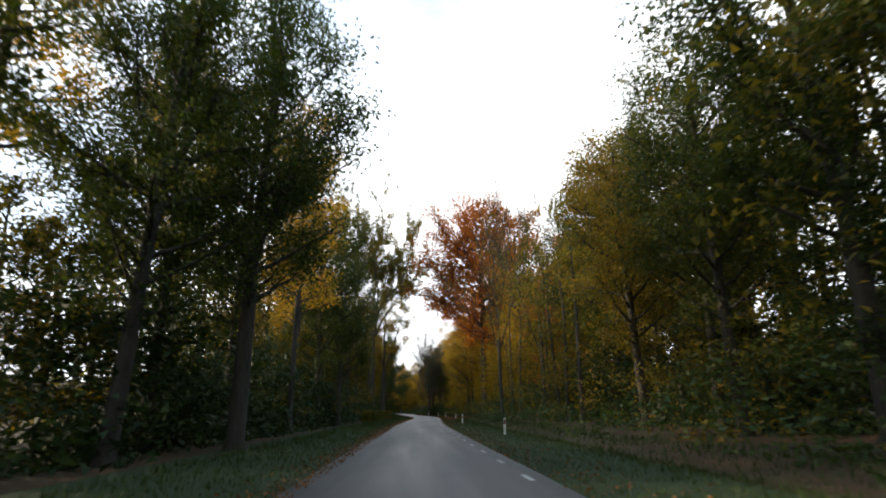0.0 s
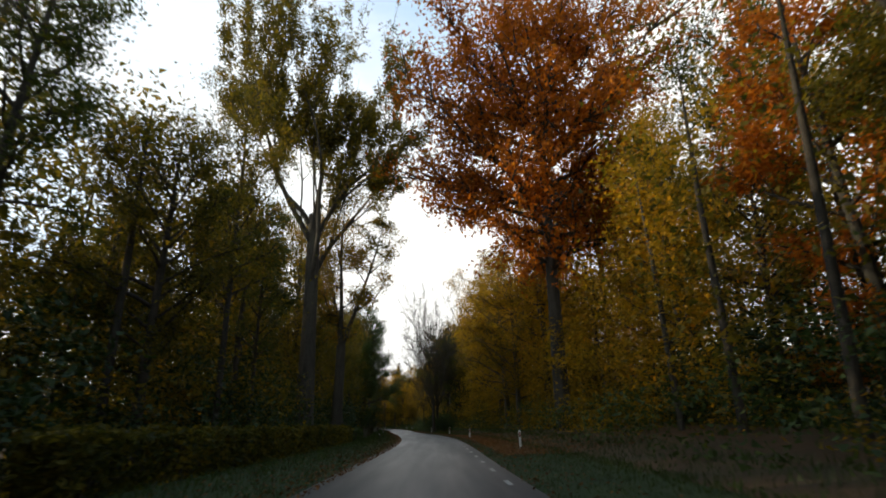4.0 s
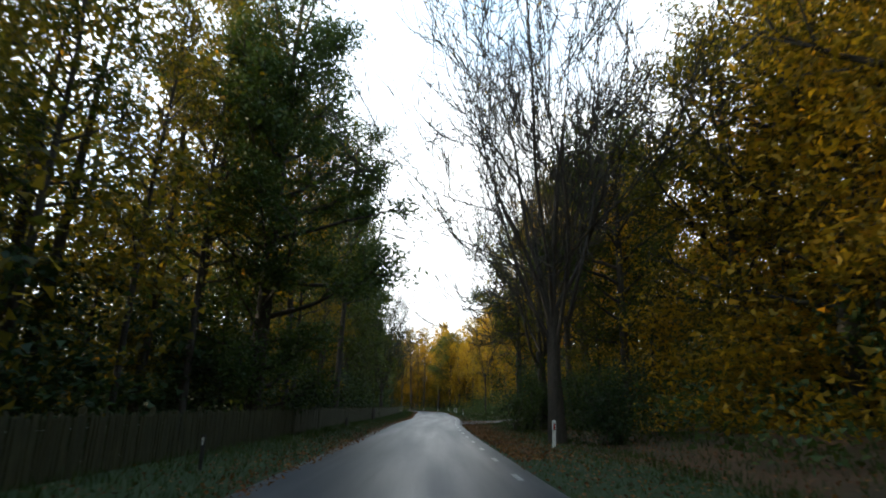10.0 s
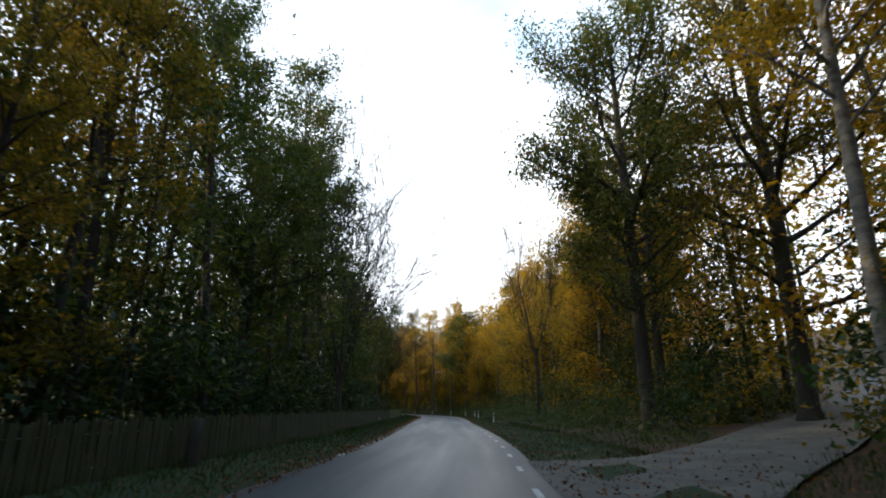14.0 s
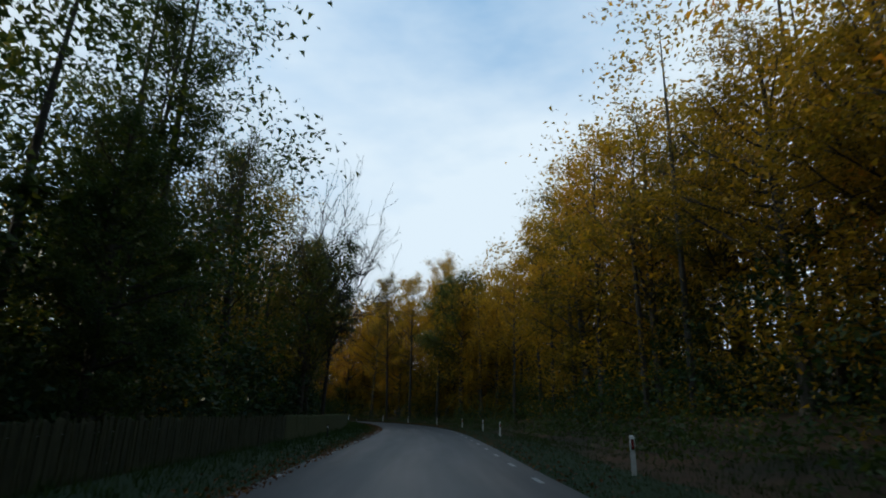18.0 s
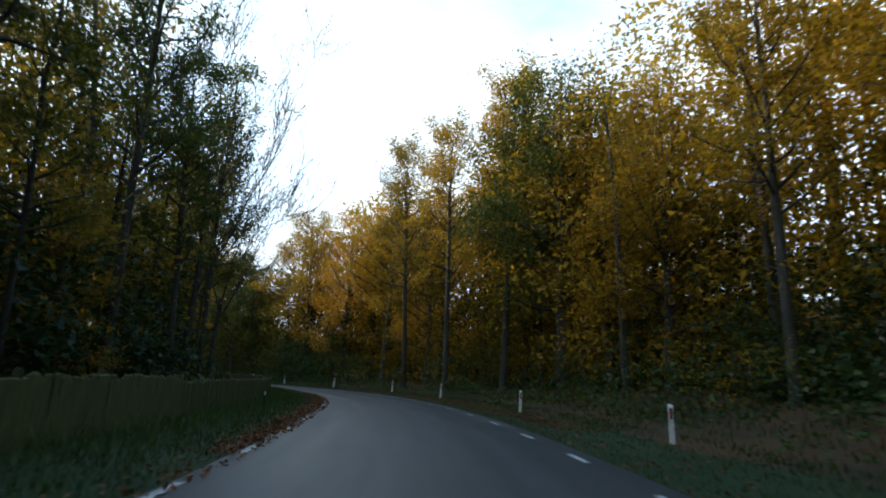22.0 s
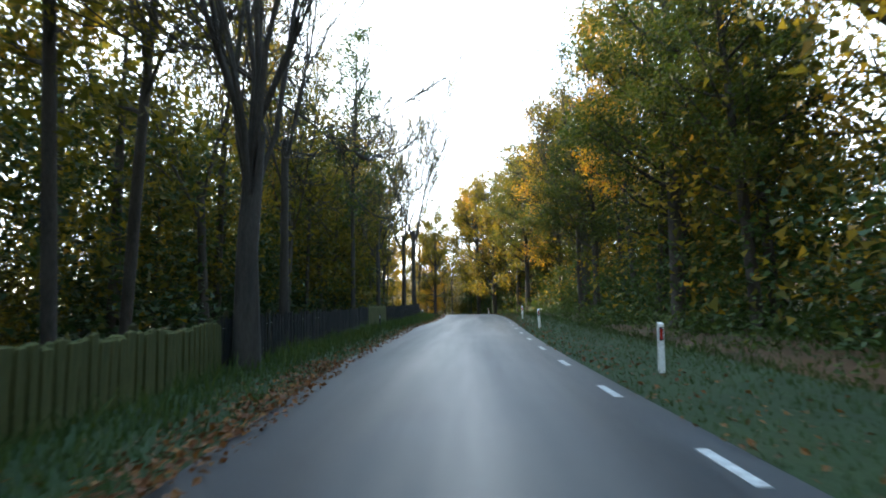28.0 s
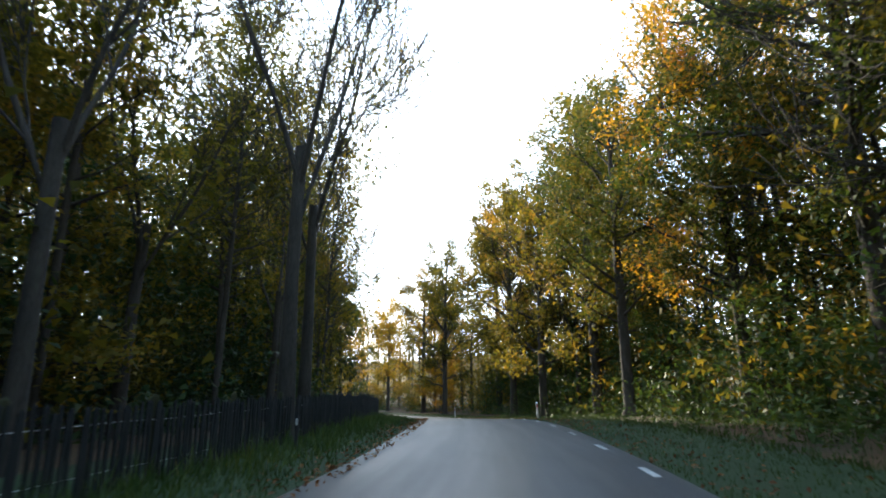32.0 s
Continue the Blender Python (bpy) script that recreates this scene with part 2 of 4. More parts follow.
# ---- the road's line ----
RIGHT_LINE = [(3.2, -60), (2.6, -20), (2.0, 11), (1.6, 24), (0.95, 53), (0.95, 74), (1.15, 104), (0.6, 122), (-0.9, 139), (-2.2, 150), (-4.4, 172),
              (-5.5, 186), (-6.5, 205), (-9.5, 236), (-10.75, 250), (-12.75, 267), (-15.7, 281.5), (-19.4, 293), (-23.95, 302.3), (-30.05, 310.5),
              (-37.4, 317.25), (-44.8, 323.1), (-53.2, 330.0), (-60.7, 336.5), (-70.2, 345.0), (-79.2, 352.6), (-93, 362.5), (-109, 371), (-129, 377), (-161, 380), (-231, 380)]


def smooth_line(pts, step=1.0):
    p = np.array(pts, float)
    out = []
    for i in range(len(p) - 1):
        a, b, c, d = p[max(i - 1, 0)], p[i], p[i + 1], p[min(i + 2, len(p) - 1)]
        n = max(2, int(np.linalg.norm(c - b) / 0.5))
        u = np.linspace(0, 1, n, endpoint=False)[:, None]
        m0, m1 = (c - a) / 2, (d - b) / 2
        h = np.linalg.norm(c - b)
        m0, m1 = m0 / (np.linalg.norm(m0) + 1e-9) * h, m1 / (np.linalg.norm(m1) + 1e-9) * h
        out.append((2 * u**3 - 3 * u**2 + 1) * b + (u**3 - 2 * u**2 + u) * m0 + (-2 * u**3 + 3 * u**2) * c + (u**3 - u**2) * m1)
    q = np.concatenate(out + [p[-1:]])
    k = np.ones(9) / 9
    pad = np.vstack([np.repeat(q[:1], 4, 0), q, np.repeat(q[-1:], 4, 0)])
    q = np.c_[np.convolve(pad[:, 0], k, "valid"), np.convolve(pad[:, 1], k, "valid")]
    s = np.r_[0, np.cumsum(np.linalg.norm(np.diff(q, axis=0), axis=1))]
    t = np.arange(0, s[-1], step)
    return np.c_[np.interp(t, s, q[:, 0]), np.interp(t, s, q[:, 1])]


LINE = smooth_line(RIGHT_LINE)
S0 = int(np.argmin(np.hypot(LINE[:, 0] - 2.3, LINE[:, 1])))      # the line's metre that lies beside the start
TANGENT = np.gradient(LINE, axis=0)
TANGENT /= np.linalg.norm(TANGENT, axis=1)[:, None]
NORMAL = np.c_[TANGENT[:, 1], -TANGENT[:, 0]]                   # to the right of travel
S_MAX = len(LINE) - S0 - 2


def width_at(s):
    return float(np.interp(s, [0, 60, 95, 112, 122, 132, 145, 170, 215, 250, 285, 300, 306, 311, 316, 322, 327, 335, 345, 353, 361, 369, 385, 420],
                           [4.4, 4.4, 4.5, 4.8, 5.05, 5.05, 4.7, 4.5, 5.2, 5.75, 5.8, 5.15, 5.0, 4.85, 4.5, 4.25, 4.1, 4.15, 4.7, 4.8, 5.2, 4.9, 4.75, 4.9]))


def on_road(s, d):
    """The plan's point s metres along and d metres to the right of the right-hand line (the lane marks)."""
    i = min(max(s + S0, 0), len(LINE) - 1.001)
    a, u = int(i), i - int(i)
    p = LINE[a] * (1 - u) + LINE[a + 1] * u
    n = NORMAL[a] * (1 - u) + NORMAL[a + 1] * u
    return p[0] + n[0] * d, p[1] + n[1] * d


def heading_at(s):
    t = TANGENT[int(min(max(s + S0, 0), len(LINE) - 1))]
    return math.atan2(-t[0], t[1])


MARGIN_R, MARGIN_L = 0.34, 0.14          # asphalt outside the lane marks


def road_coords(x, y):
    """s and d (as in on_road) of plan points, arrays."""
    x, y = np.atleast_1d(x), np.atleast_1d(y)
    s, d = np.empty(len(x)), np.empty(len(x))
    for a in range(0, len(x), 4000):
        e = slice(a, a + 4000)
        dx, dy = x[e, None] - LINE[None, ::2, 0], y[e, None] - LINE[None, ::2, 1]
        k = np.argmin(dx * dx + dy * dy, axis=1) * 2
        s[e] = k - S0
        d[e] = (x[e] - LINE[k, 0]) * NORMAL[k, 0] + (y[e] - LINE[k, 1]) * NORMAL[k, 1]
    return s, d


CREST = 384.0


def level(s):
    """The road is level as far as a crest past the end of the drive, then falls away gently."""
    u = np.clip(np.asarray(s, float) - CREST, 0, None)
    return np.where(u < 17, -u * u / 560, -17 * 17 / 560 - (u - 17) * 34 / 560 * np.exp(-np.clip(u - 17, 0, None) / 90))


def rise(s, d):
    """Height of the land beside the road: a wooded slope to the right, nearly level to the left."""
    s, d = np.asarray(s, float), np.asarray(d, float)
    r = np.clip(d - 3.2, 0, None)
    l = np.clip(-d - 9.0, 0, None)
    steep = np.interp(s, [0, 60, 110, 160, 185, 205, 250, 300, 330, 420], [0.02, 0.06, 0.13, 0.12, 0.05, 0.10, 0.20, 0.12, 0.06, 0.04])
    z = steep * 40 * (1 - np.exp(-r / 40)) + 0.6 * (1 - np.exp(-l / 30))
    far = np.clip((np.maximum(r, l) - 26) / 60, 0, 1)
    z = z + np.where(d > 0, 13.0, 9.0) * far * far * (3 - 2 * far)
    return level(s) + z + 0.10 * np.clip((r + l) / 6, 0, 1) * np.sin(s * 0.37 + d * 0.21) * np.cos(d * 0.33 - s * 0.11)


def ground_z(x, y):
    s, d = road_coords(x, y)
    return rise(s, d)


# ---- building helpers ----
def mesh_of(name, verts, faces, mat, smooth=False):
    me = bpy.data.meshes.new(name)
    me.from_pydata([tuple(v) for v in verts] if not isinstance(verts, np.ndarray) else verts.tolist(), [], faces.tolist() if isinstance(faces, np.ndarray) else faces)
    me.materials.append(mat)
    if smooth:
        me.shade_smooth()
    me.update()
    return me


def part(name, data, material_, parent, label=""):
    """Links a mesh or bmesh as one part of a thing."""
    if not isinstance(data, bpy.types.Mesh):
        me = bpy.data.meshes.new(name)
        data.to_mesh(me)
        data.free()
        me.materials.append(material_)
        data = me
    ob = new(name, data)
    ob.parent = parent
    if label:
        ob["label"] = label
    return ob


def box_bm(sx, sy, sz, centre=(0, 0, 0), bevel=0.0):
    bm = bmesh.new()
    bmesh.ops.create_cube(bm, size=1, matrix=Matrix.Translation(centre) @ Matrix.Diagonal((sx, sy, sz, 1)))
    if bevel:
        bmesh.ops.bevel(bm, geom=bm.edges[:], offset=bevel, segments=2, affect="EDGES")
    return bm


def strip(name, mat, s_from, s_to, left, right, z_left, z_right, step=1.0, across=1, crown=0.0):
    """A band along the road between two offsets (functions of s), with UVs along and across."""
    ss = np.arange(s_from, s_to + 1e-6, step)
    verts, faces, uv = [], [], []
    for s in ss:
        a, b = left(s), right(s)
        for j in range(across + 1):
            u = j / across
            d = a + (b - a) * u
            x, y = on_road(s, d)
            verts.append((x, y, float(level(s)) + z_left + (z_right - z_left) * u + crown * (1 - (2 * u - 1) ** 2)))
            uv.append((d, s * 0.06))
    w = across + 1
    for i in range(len(ss) - 1):
        for j in range(across):
            faces.append((i * w + j, i * w + j + 1, (i + 1) * w + j + 1, (i + 1) * w + j))
    me = mesh_of(name, verts, faces, mat, True)
    lay = me.uv_layers.new(name="UVMap")
    lay.data.foreach_set("uv", [c for f in faces for v in f for c in uv[v]])
    return new(name, me)


# ---- ground, road, verges ----
def ground_sheet():
    xs = np.unique(np.r_[np.linspace(-2500, -330, 12), np.arange(-320, 170, 3.0), np.linspace(180, 2500, 12)])
    ys = np.unique(np.r_[np.linspace(-2500, -80, 12), np.arange(-70, 520, 3.0), np.linspace(530, 2500, 12)])
    gx, gy = np.meshgrid(xs, ys)
    s, d = road_coords(gx.ravel(), gy.ravel())
    near = (d > -8.5) & (d < 3.0)
    z = np.where(near, level(s) - 0.08, rise(s, d) - 0.03)
    n = len(xs)
    i, j = np.meshgrid(np.arange(len(ys) - 1), np.arange(n - 1), indexing="ij")
    a = (i * n + j).ravel()
    me = mesh_of("ground", np.c_[gx.ravel(), gy.ravel(), z], np.c_[a, a + 1, a + n + 1, a + n], FLOOR, True)
    tagged(new("ground", me), "forest floor covered with brown fallen leaves and moss", "ground", kind="structure")


ground_sheet()
road = strip("road", ASPHALT, -55, S_MAX - 2, lambda s: -width_at(s) - MARGIN_L, lambda s: MARGIN_R, 0.0, 0.0, 1.0, 8, 0.03)
tagged(road, "narrow worn grey asphalt road between grass verges", "road", kind="structure")
verge_r = strip("verge", VERGE, -55, S_MAX - 2, lambda s: MARGIN_R, lambda s: 3.6, -0.012, 0.02, 1.0, 3, 0.03)
tagged(verge_r, "grass verge with leaves beside the asphalt", "verge", kind="structure")
verge_l = strip("verge", VERGE, -55, S_MAX - 2, lambda s: -width_at(s) - MARGIN_L - 4.6, lambda s: -width_at(s) - MARGIN_L, 0.02, -0.012, 1.0, 3, 0.03)
tagged(verge_l, "grass verge with a seam of brown leaves beside the asphalt", "verge", kind="structure")


def lane_marks():
    bmv = [(-0.06, -0.5, 0), (0.06, -0.5, 0), (0.06, 0.5, 0), (-0.06, 0.5, 0)]
    me = mesh_of("lane_mark", [(x, y, z) for z in (0.0, 0.006) for x, y, _ in bmv],
                 [(4, 5, 6, 7), (0, 1, 5, 4), (1, 2, 6, 5), (2, 3, 7, 6), (3, 0, 4, 7)], PAINT)
    for side in ("r", "l"):
        s = -2.4
        while s < min(470, S_MAX - 6):
            show = side == "r" or 168 < s < 190 or 196 < s < 330
            if show:
                d = -0.08 + float(np.interp(s, [330, 342], [0, 0.1])) if side == "r" else -width_at(s)
                x, y = on_road(s, d)
                ob = new("lane_mark", me)
                ob.parent = road
                ob.matrix_local = Matrix.Translation((x, y, float(level(s)) + 0.008)) @ Matrix.Rotation(heading_at(s), 4, "Z")
            s += 3.65


lane_marks()

# ---- trees ----
def tube(points, radii, sides=6):
    """Verts and faces of a tapering tube along points."""
    p, r = np.array(points, float), np.array(radii, float)
    t = np.gradient(p, axis=0)
    t /= np.linalg.norm(t, axis=1)[:, None] + 1e-9
    ref = np.where(np.abs(t[:, 2:3]) > 0.9, np.array([[1.0, 0, 0]]), np.array([[0, 0, 1.0]]))
    u = np.cross(t, ref)
    u /= np.linalg.norm(u, axis=1)[:, None] + 1e-9
    v = np.cross(t, u)
    a = np.arange(sides) / sides * 2 * np.pi
    ring = p[:, None] + r[:, None, None] * (u[:, None] * np.cos(a)[None, :, None] + v[:, None] * np.sin(a)[None, :, None])
    k = len(p)
    i, j = np.meshgrid(np.arange(k - 1), np.arange(sides), indexing="ij")
    b, c = (i * sides + j).ravel(), (i * sides + (j + 1) % sides).ravel()
    return ring.reshape(-1, 3), np.c_[b, c, c + sides, b + sides]


class Wood:
    """Gathers tubes into one mesh."""

    def __init__(self):
        self.v, self.f, self.n = [], [], 0

    def add(self, points, radii, sides=6):
        v, f = tube(points, radii, sides)
        self.v.append(v)
        self.f.append(f + self.n)
        self.n += len(v)

    def mesh(self, name, mat):
        return mesh_of(name, np.concatenate(self.v), np.concatenate(self.f), mat, True)


def branch_line(rng, start, way, length, bend_up, wobble, n=5):
    pts, d = [np.array(start, float)], np.array(way, float)
    for i in range(n):
        d = d + np.array([0, 0, bend_up / n]) + rng.normal(0, wobble, 3)
        d /= np.linalg.norm(d)
        pts.append(pts[-1] + d * length / n)
    return np.array(pts)


def leaf_mesh(name, rng, centres, size, mat, flat=0.5, long_=1.5, fold=False):
    """One small leaf at each centre; fold: bent along its rib."""
    k = len(centres)
    nrm = rng.normal(0, 1, (k, 3))
    nrm[:, 2] += np.where(rng.random(k) < flat, 2.0, 0.0)
    nrm /= np.linalg.norm(nrm, axis=1)[:, None]
    a = np.cross(nrm, rng.normal(0, 1, (k, 3)))
    a /= np.linalg.norm(a, axis=1)[:, None] + 1e-9
    b = np.cross(nrm, a)
    sz = size * rng.uniform(0.6, 1.35, (k, 1))
    a, b = a * sz * long_ / 2, b * sz / 2
    lift = nrm * sz * 0.16
    if not fold:
        v = np.stack([centres - a, centres + a * 0.9 - b * 0.75, centres + a * 0.55 + b * 0.95], axis=1).reshape(-1, 3)
        return mesh_of(name, v, np.arange(3 * k).reshape(-1, 3), mat)
    v = np.stack([centres - a, centres - b * 0.9 + lift, centres + a, centres + b * 0.9 + lift], axis=1).reshape(-1, 3)
    q = np.arange(k)[:, None] * 4
    f = np.concatenate([q + np.array([[0, 1, 2]]), q + np.array([[0, 2, 3]])])
    return mesh_of(name, v, f, mat)


def make_tree(seed, height, radius, base, crown_r, leaves, leaf_size, bark, leaf_mat, form="round", limbs=22, forks=1, spread=0.55,
              up=0.5, bare=0.0, label="", lean=0.0, twig_sides=3):
    """A broadleaved tree: a tapered trunk with limbs and twigs, and a crown of many leaves hung on the twigs."""
    rng = np.random.default_rng(seed)
    wood, hold = Wood(), []
    n = 9
    stems = []
    if forks == 1:
        z = np.linspace(0, height * 0.93, n)
        off = np.cumsum(rng.normal(0, 0.012 * height / 3, (n, 2)), axis=0) * (z[:, None] / height)
        pts = np.c_[off[:, 0] + lean * z, off[:, 1], z]
        rad = radius * (1 - z / height) ** 0.75 + 0.02
        rad[0] *= 1.45
        wood.add(np.vstack([pts[:1] - [0, 0, 0.5], pts[:1], pts[:1] + (pts[1:2] - pts[:1]) * 0.18, pts[1:]]),
                 np.r_[rad[0] * 1.15, rad[0], radius * 1.04, rad[1:]], 9)
        stems.append((pts, rad))
    else:
        fz = height * base
        pts = np.c_[rng.normal(0, 0.08, 4), rng.normal(0, 0.08, 4), np.linspace(0, fz, 4)]
        wood.add(np.vstack([pts[:1] - [0, 0, 0.5], pts]), [radius * 1.6, radius * 1.4, radius, radius * 0.93, radius * 0.9], 9)
        for k in range(forks):
            az = 2 * np.pi * (k + rng.uniform(-0.2, 0.2)) / forks
            way = np.array([np.cos(az) * spread, np.sin(az) * spread, 1.0])
            line = branch_line(rng, pts[-1] - [0, 0, 0.15], way / np.linalg.norm(way), (height - fz) * rng.uniform(0.85, 1.02), 0.55, 0.05, 7)
            rad = radius * (0.85 / forks**0.42) * np.linspace(1, 0.08, 8)
            wood.add(line, rad, 7)
            stems.append((line, rad))
    per = max(2, limbs // len(stems))
    az = rng.uniform(0, 6.28)
    for pts, rad in stems:
        hi = pts[-1, 2]
        lo = max(height * base, pts[0, 2])
        for k in range(per):
            u = (k + rng.uniform(0.1, 0.9)) / per
            z = lo + (hi - lo) * u
            c = np.array([np.interp(z, pts[:, 2], pts[:, q]) for q in range(3)])
            r = float(np.interp(z, pts[:, 2], rad))
            az += 2.4 + rng.uniform(-0.5, 0.5)
            shape = {"round": math.sin(math.pi * (0.16 + 0.80 * u)) ** 0.7, "column": 0.75 + 0.25 * math.sin(3.1 * u), "vase": 0.35 + 0.65 * u,
                     "cone": 1.05 - u, "dome": (0.72 + 0.38 * math.sin(math.pi * min(1.0, u * 1.25))) * math.sqrt(1 - 0.72 * u**3), "flat": 1.0 - 0.35 * u}[form]
            length = crown_r * shape * rng.uniform(0.7, 1.15) * (0.7 if forks > 1 else 1.0)
            tilt = up * (0.35 + 0.9 * u)
            way = np.array([math.cos(az), math.sin(az), tilt])
            line = branch_line(rng, c, way / np.linalg.norm(way), length, 0.3 if form != "cone" else -0.2, 0.12, 5)
            r0 = min(r * 0.6, 0.012 + 0.022 * length)
            wood.add(line, r0 * np.linspace(1, 0.18, 6), 4)
            for q in range(max(3, int(length * 1.3))):
                w = rng.uniform(0.25, 1.0)
                p0 = np.array([np.interp(w * 5, range(6), line[:, m]) for m in range(3)])
                d = line[-1] - line[0]
                d = d / (np.linalg.norm(d) + 1e-9) + rng.normal(0, 0.6, 3) + [0, 0, 0.12]
                tw = branch_line(rng, p0, d / np.linalg.norm(d), length * rng.uniform(0.22, 0.48) * (1.15 - 0.5 * w), 0.1, 0.14, 1)
                wood.add(tw, r0 * 0.42 * np.linspace(1, 0.2, 2), twig_sides)
                hold.append(tw)
                if bare > 0.5:
                    for _ in range(3):
                        w2 = rng.uniform(0.3, 1)
                        p1 = np.array([np.interp(w2, range(2), tw[:, m]) for m in range(3)])
                        d2 = (tw[-1] - tw[0]) / (np.linalg.norm(tw[-1] - tw[0]) + 1e-9) + rng.normal(0, 0.5, 3)
                        wood.add(branch_line(rng, p1, d2 / np.linalg.norm(d2), 0.5 + 0.25 * length * rng.random(), 0.1, 0.12, 2), [0.012, 0.008, 0.004], 3)
    top = new("tree")
    part("trunk", wood.mesh("trunk", bark), None, top)
    if leaves:
        tw = hold
        weight = np.array([np.linalg.norm(t[-1] - t[0]) for t in tw]) * rng.uniform(0.3, 1.6, len(tw))
        pick = rng.choice(len(tw), leaves, p=weight / weight.sum())
        arr = np.array(tw)
        fr = (rng.random(leaves) ** 0.7)[:, None] * 1.1
        c = arr[pick, 0] * (1 - fr) + arr[pick, 1] * fr
        c = c + rng.normal(0, 1, (leaves, 3)) * np.array([0.34, 0.34, 0.24]) * (0.6 + crown_r / 9)
        part("crown", leaf_mesh("crown", rng, c, leaf_size, leaf_mat), None, top)
    return tagged(top, label, "tree")


def make_branchy(seed, height, radius, trunk, spread, leaves, leaf_size, bark, leaf_mat, label, stems=5, depth=5, twist=0.13, stem_r=0.5, fan=0.36):
    """A tree whose limbs fork again and again into fine upright twigs, with leaves, if any, near the tips."""
    rng = np.random.default_rng(seed)
    wood, tips = Wood(), []
    wood.add([(0, 0, -0.5), (0, 0, 0), (rng.normal(0, 0.05), 0, trunk * 0.5), (rng.normal(0, 0.08), rng.normal(0, 0.08), trunk)], [radius * 1.6, radius * 1.4, radius, radius * 0.92], 9)
    top_of = np.array([0, 0, trunk - 0.1])

    def grow(start, way, length, r, level_):
        line = branch_line(rng, start, way, length, 0.16, twist, 4)
        rad = np.maximum(r * np.linspace(1, 0.62, 5), 0.013)
        if level_ < 5:
            wood.add(line, rad, 6 if level_ < 2 else 4 if level_ < 3 else 3)
        else:
            wood.add(line[::2], rad[::2], 3)
        if level_ >= 3:
            tips.append(line)
        if level_ >= depth:
            return
        for k in range(3 if level_ < 4 else 2):
            u = 4 if k == 0 else int(rng.integers(1, 4))
            d = line[u] - line[u - 1]
            d = d / np.linalg.norm(d) + rng.normal(0, 0.10 if k == 0 else fan, 3)
            d[2] += 0.08
            grow(line[u], d / np.linalg.norm(d), length * (0.74 if k == 0 else rng.uniform(0.5, 0.72)), r * (0.62 if k == 0 else 0.45) * (1 - 0.06 * u), level_ + 1)

    first_len = (height - trunk) * 0.34
    for k in range(stems):
        az = 2 * np.pi * (k + rng.uniform(-0.25, 0.25)) / stems
        s = spread * rng.uniform(0.35, 1.15)
        way = np.array([math.cos(az) * s, math.sin(az) * s, 1.0])
        grow(top_of - [0, 0, rng.uniform(0, trunk * 0.35)], way / np.linalg.norm(way), first_len * rng.uniform(0.85, 1.1), radius * stem_r, 0)
    fit = height / np.percentile(np.concatenate(wood.v)[:, 2], 98)
    for v in wood.v:
        v[:, 2] *= fit
    for line in tips:
        line[:, 2] *= fit
    top = new("tree")
    part("trunk", wood.mesh("trunk", bark), None, top)
    if leaves:
        arr = np.array(tips)
        pick = rng.choice(len(arr), leaves, p=(w := rng.random(len(arr)) ** 2 + 0.02) / w.sum())
        fr = rng.random(leaves) * 4
        i = np.minimum(fr.astype(int), 3)
        f = (fr - i)[:, None]
        c = arr[pick, i] * (1 - f) + arr[pick, i + 1] * f + rng.normal(0, 1, (leaves, 3)) * [0.22, 0.22, 0.18]
        part("crown", leaf_mesh("crown", rng, c, leaf_size, leaf_mat), None, top)
    return tagged(top, label, "tree")


def make_spruce(seed, height, label):
    rng = np.random.default_rng(seed)
    wood, pts = Wood(), []
    wood.add([(0, 0, -0.4), (0, 0, height * 0.5), (0, 0, height)], [0.28, 0.16, 0.02], 7)
    z = height * 0.12
    while z < height * 0.985:
        reach = 0.21 * height * (1 - z / height) ** 0.85
        for k in range(7):
            az = rng.uniform(0, 6.28)
            line = branch_line(rng, (0, 0, z), (math.cos(az), math.sin(az), 0.15), reach * rng.uniform(0.75, 1.1), -0.35, 0.05, 3)
            wood.add(line, [0.03, 0.02, 0.012, 0.005], 3)
            m = int(16 + 26 * reach)
            w = rng.random(m) * 3
            c = np.stack([np.interp(w, range(4), line[:, q]) for q in range(3)], axis=1)
            pts.append(c + rng.normal(0, 1, (m, 3)) * [0.16, 0.16, 0.09] - [0, 0, 0.06])
        z += height * 0.032
    top = new("spruce")
    part("trunk", wood.mesh("trunk", BARK_DARK), None, top)
    part("crown", leaf_mesh("crown", rng, np.concatenate(pts), 0.20, NEEDLES, 0.5, 2.2), None, top)
    return tagged(top, label, "tree")


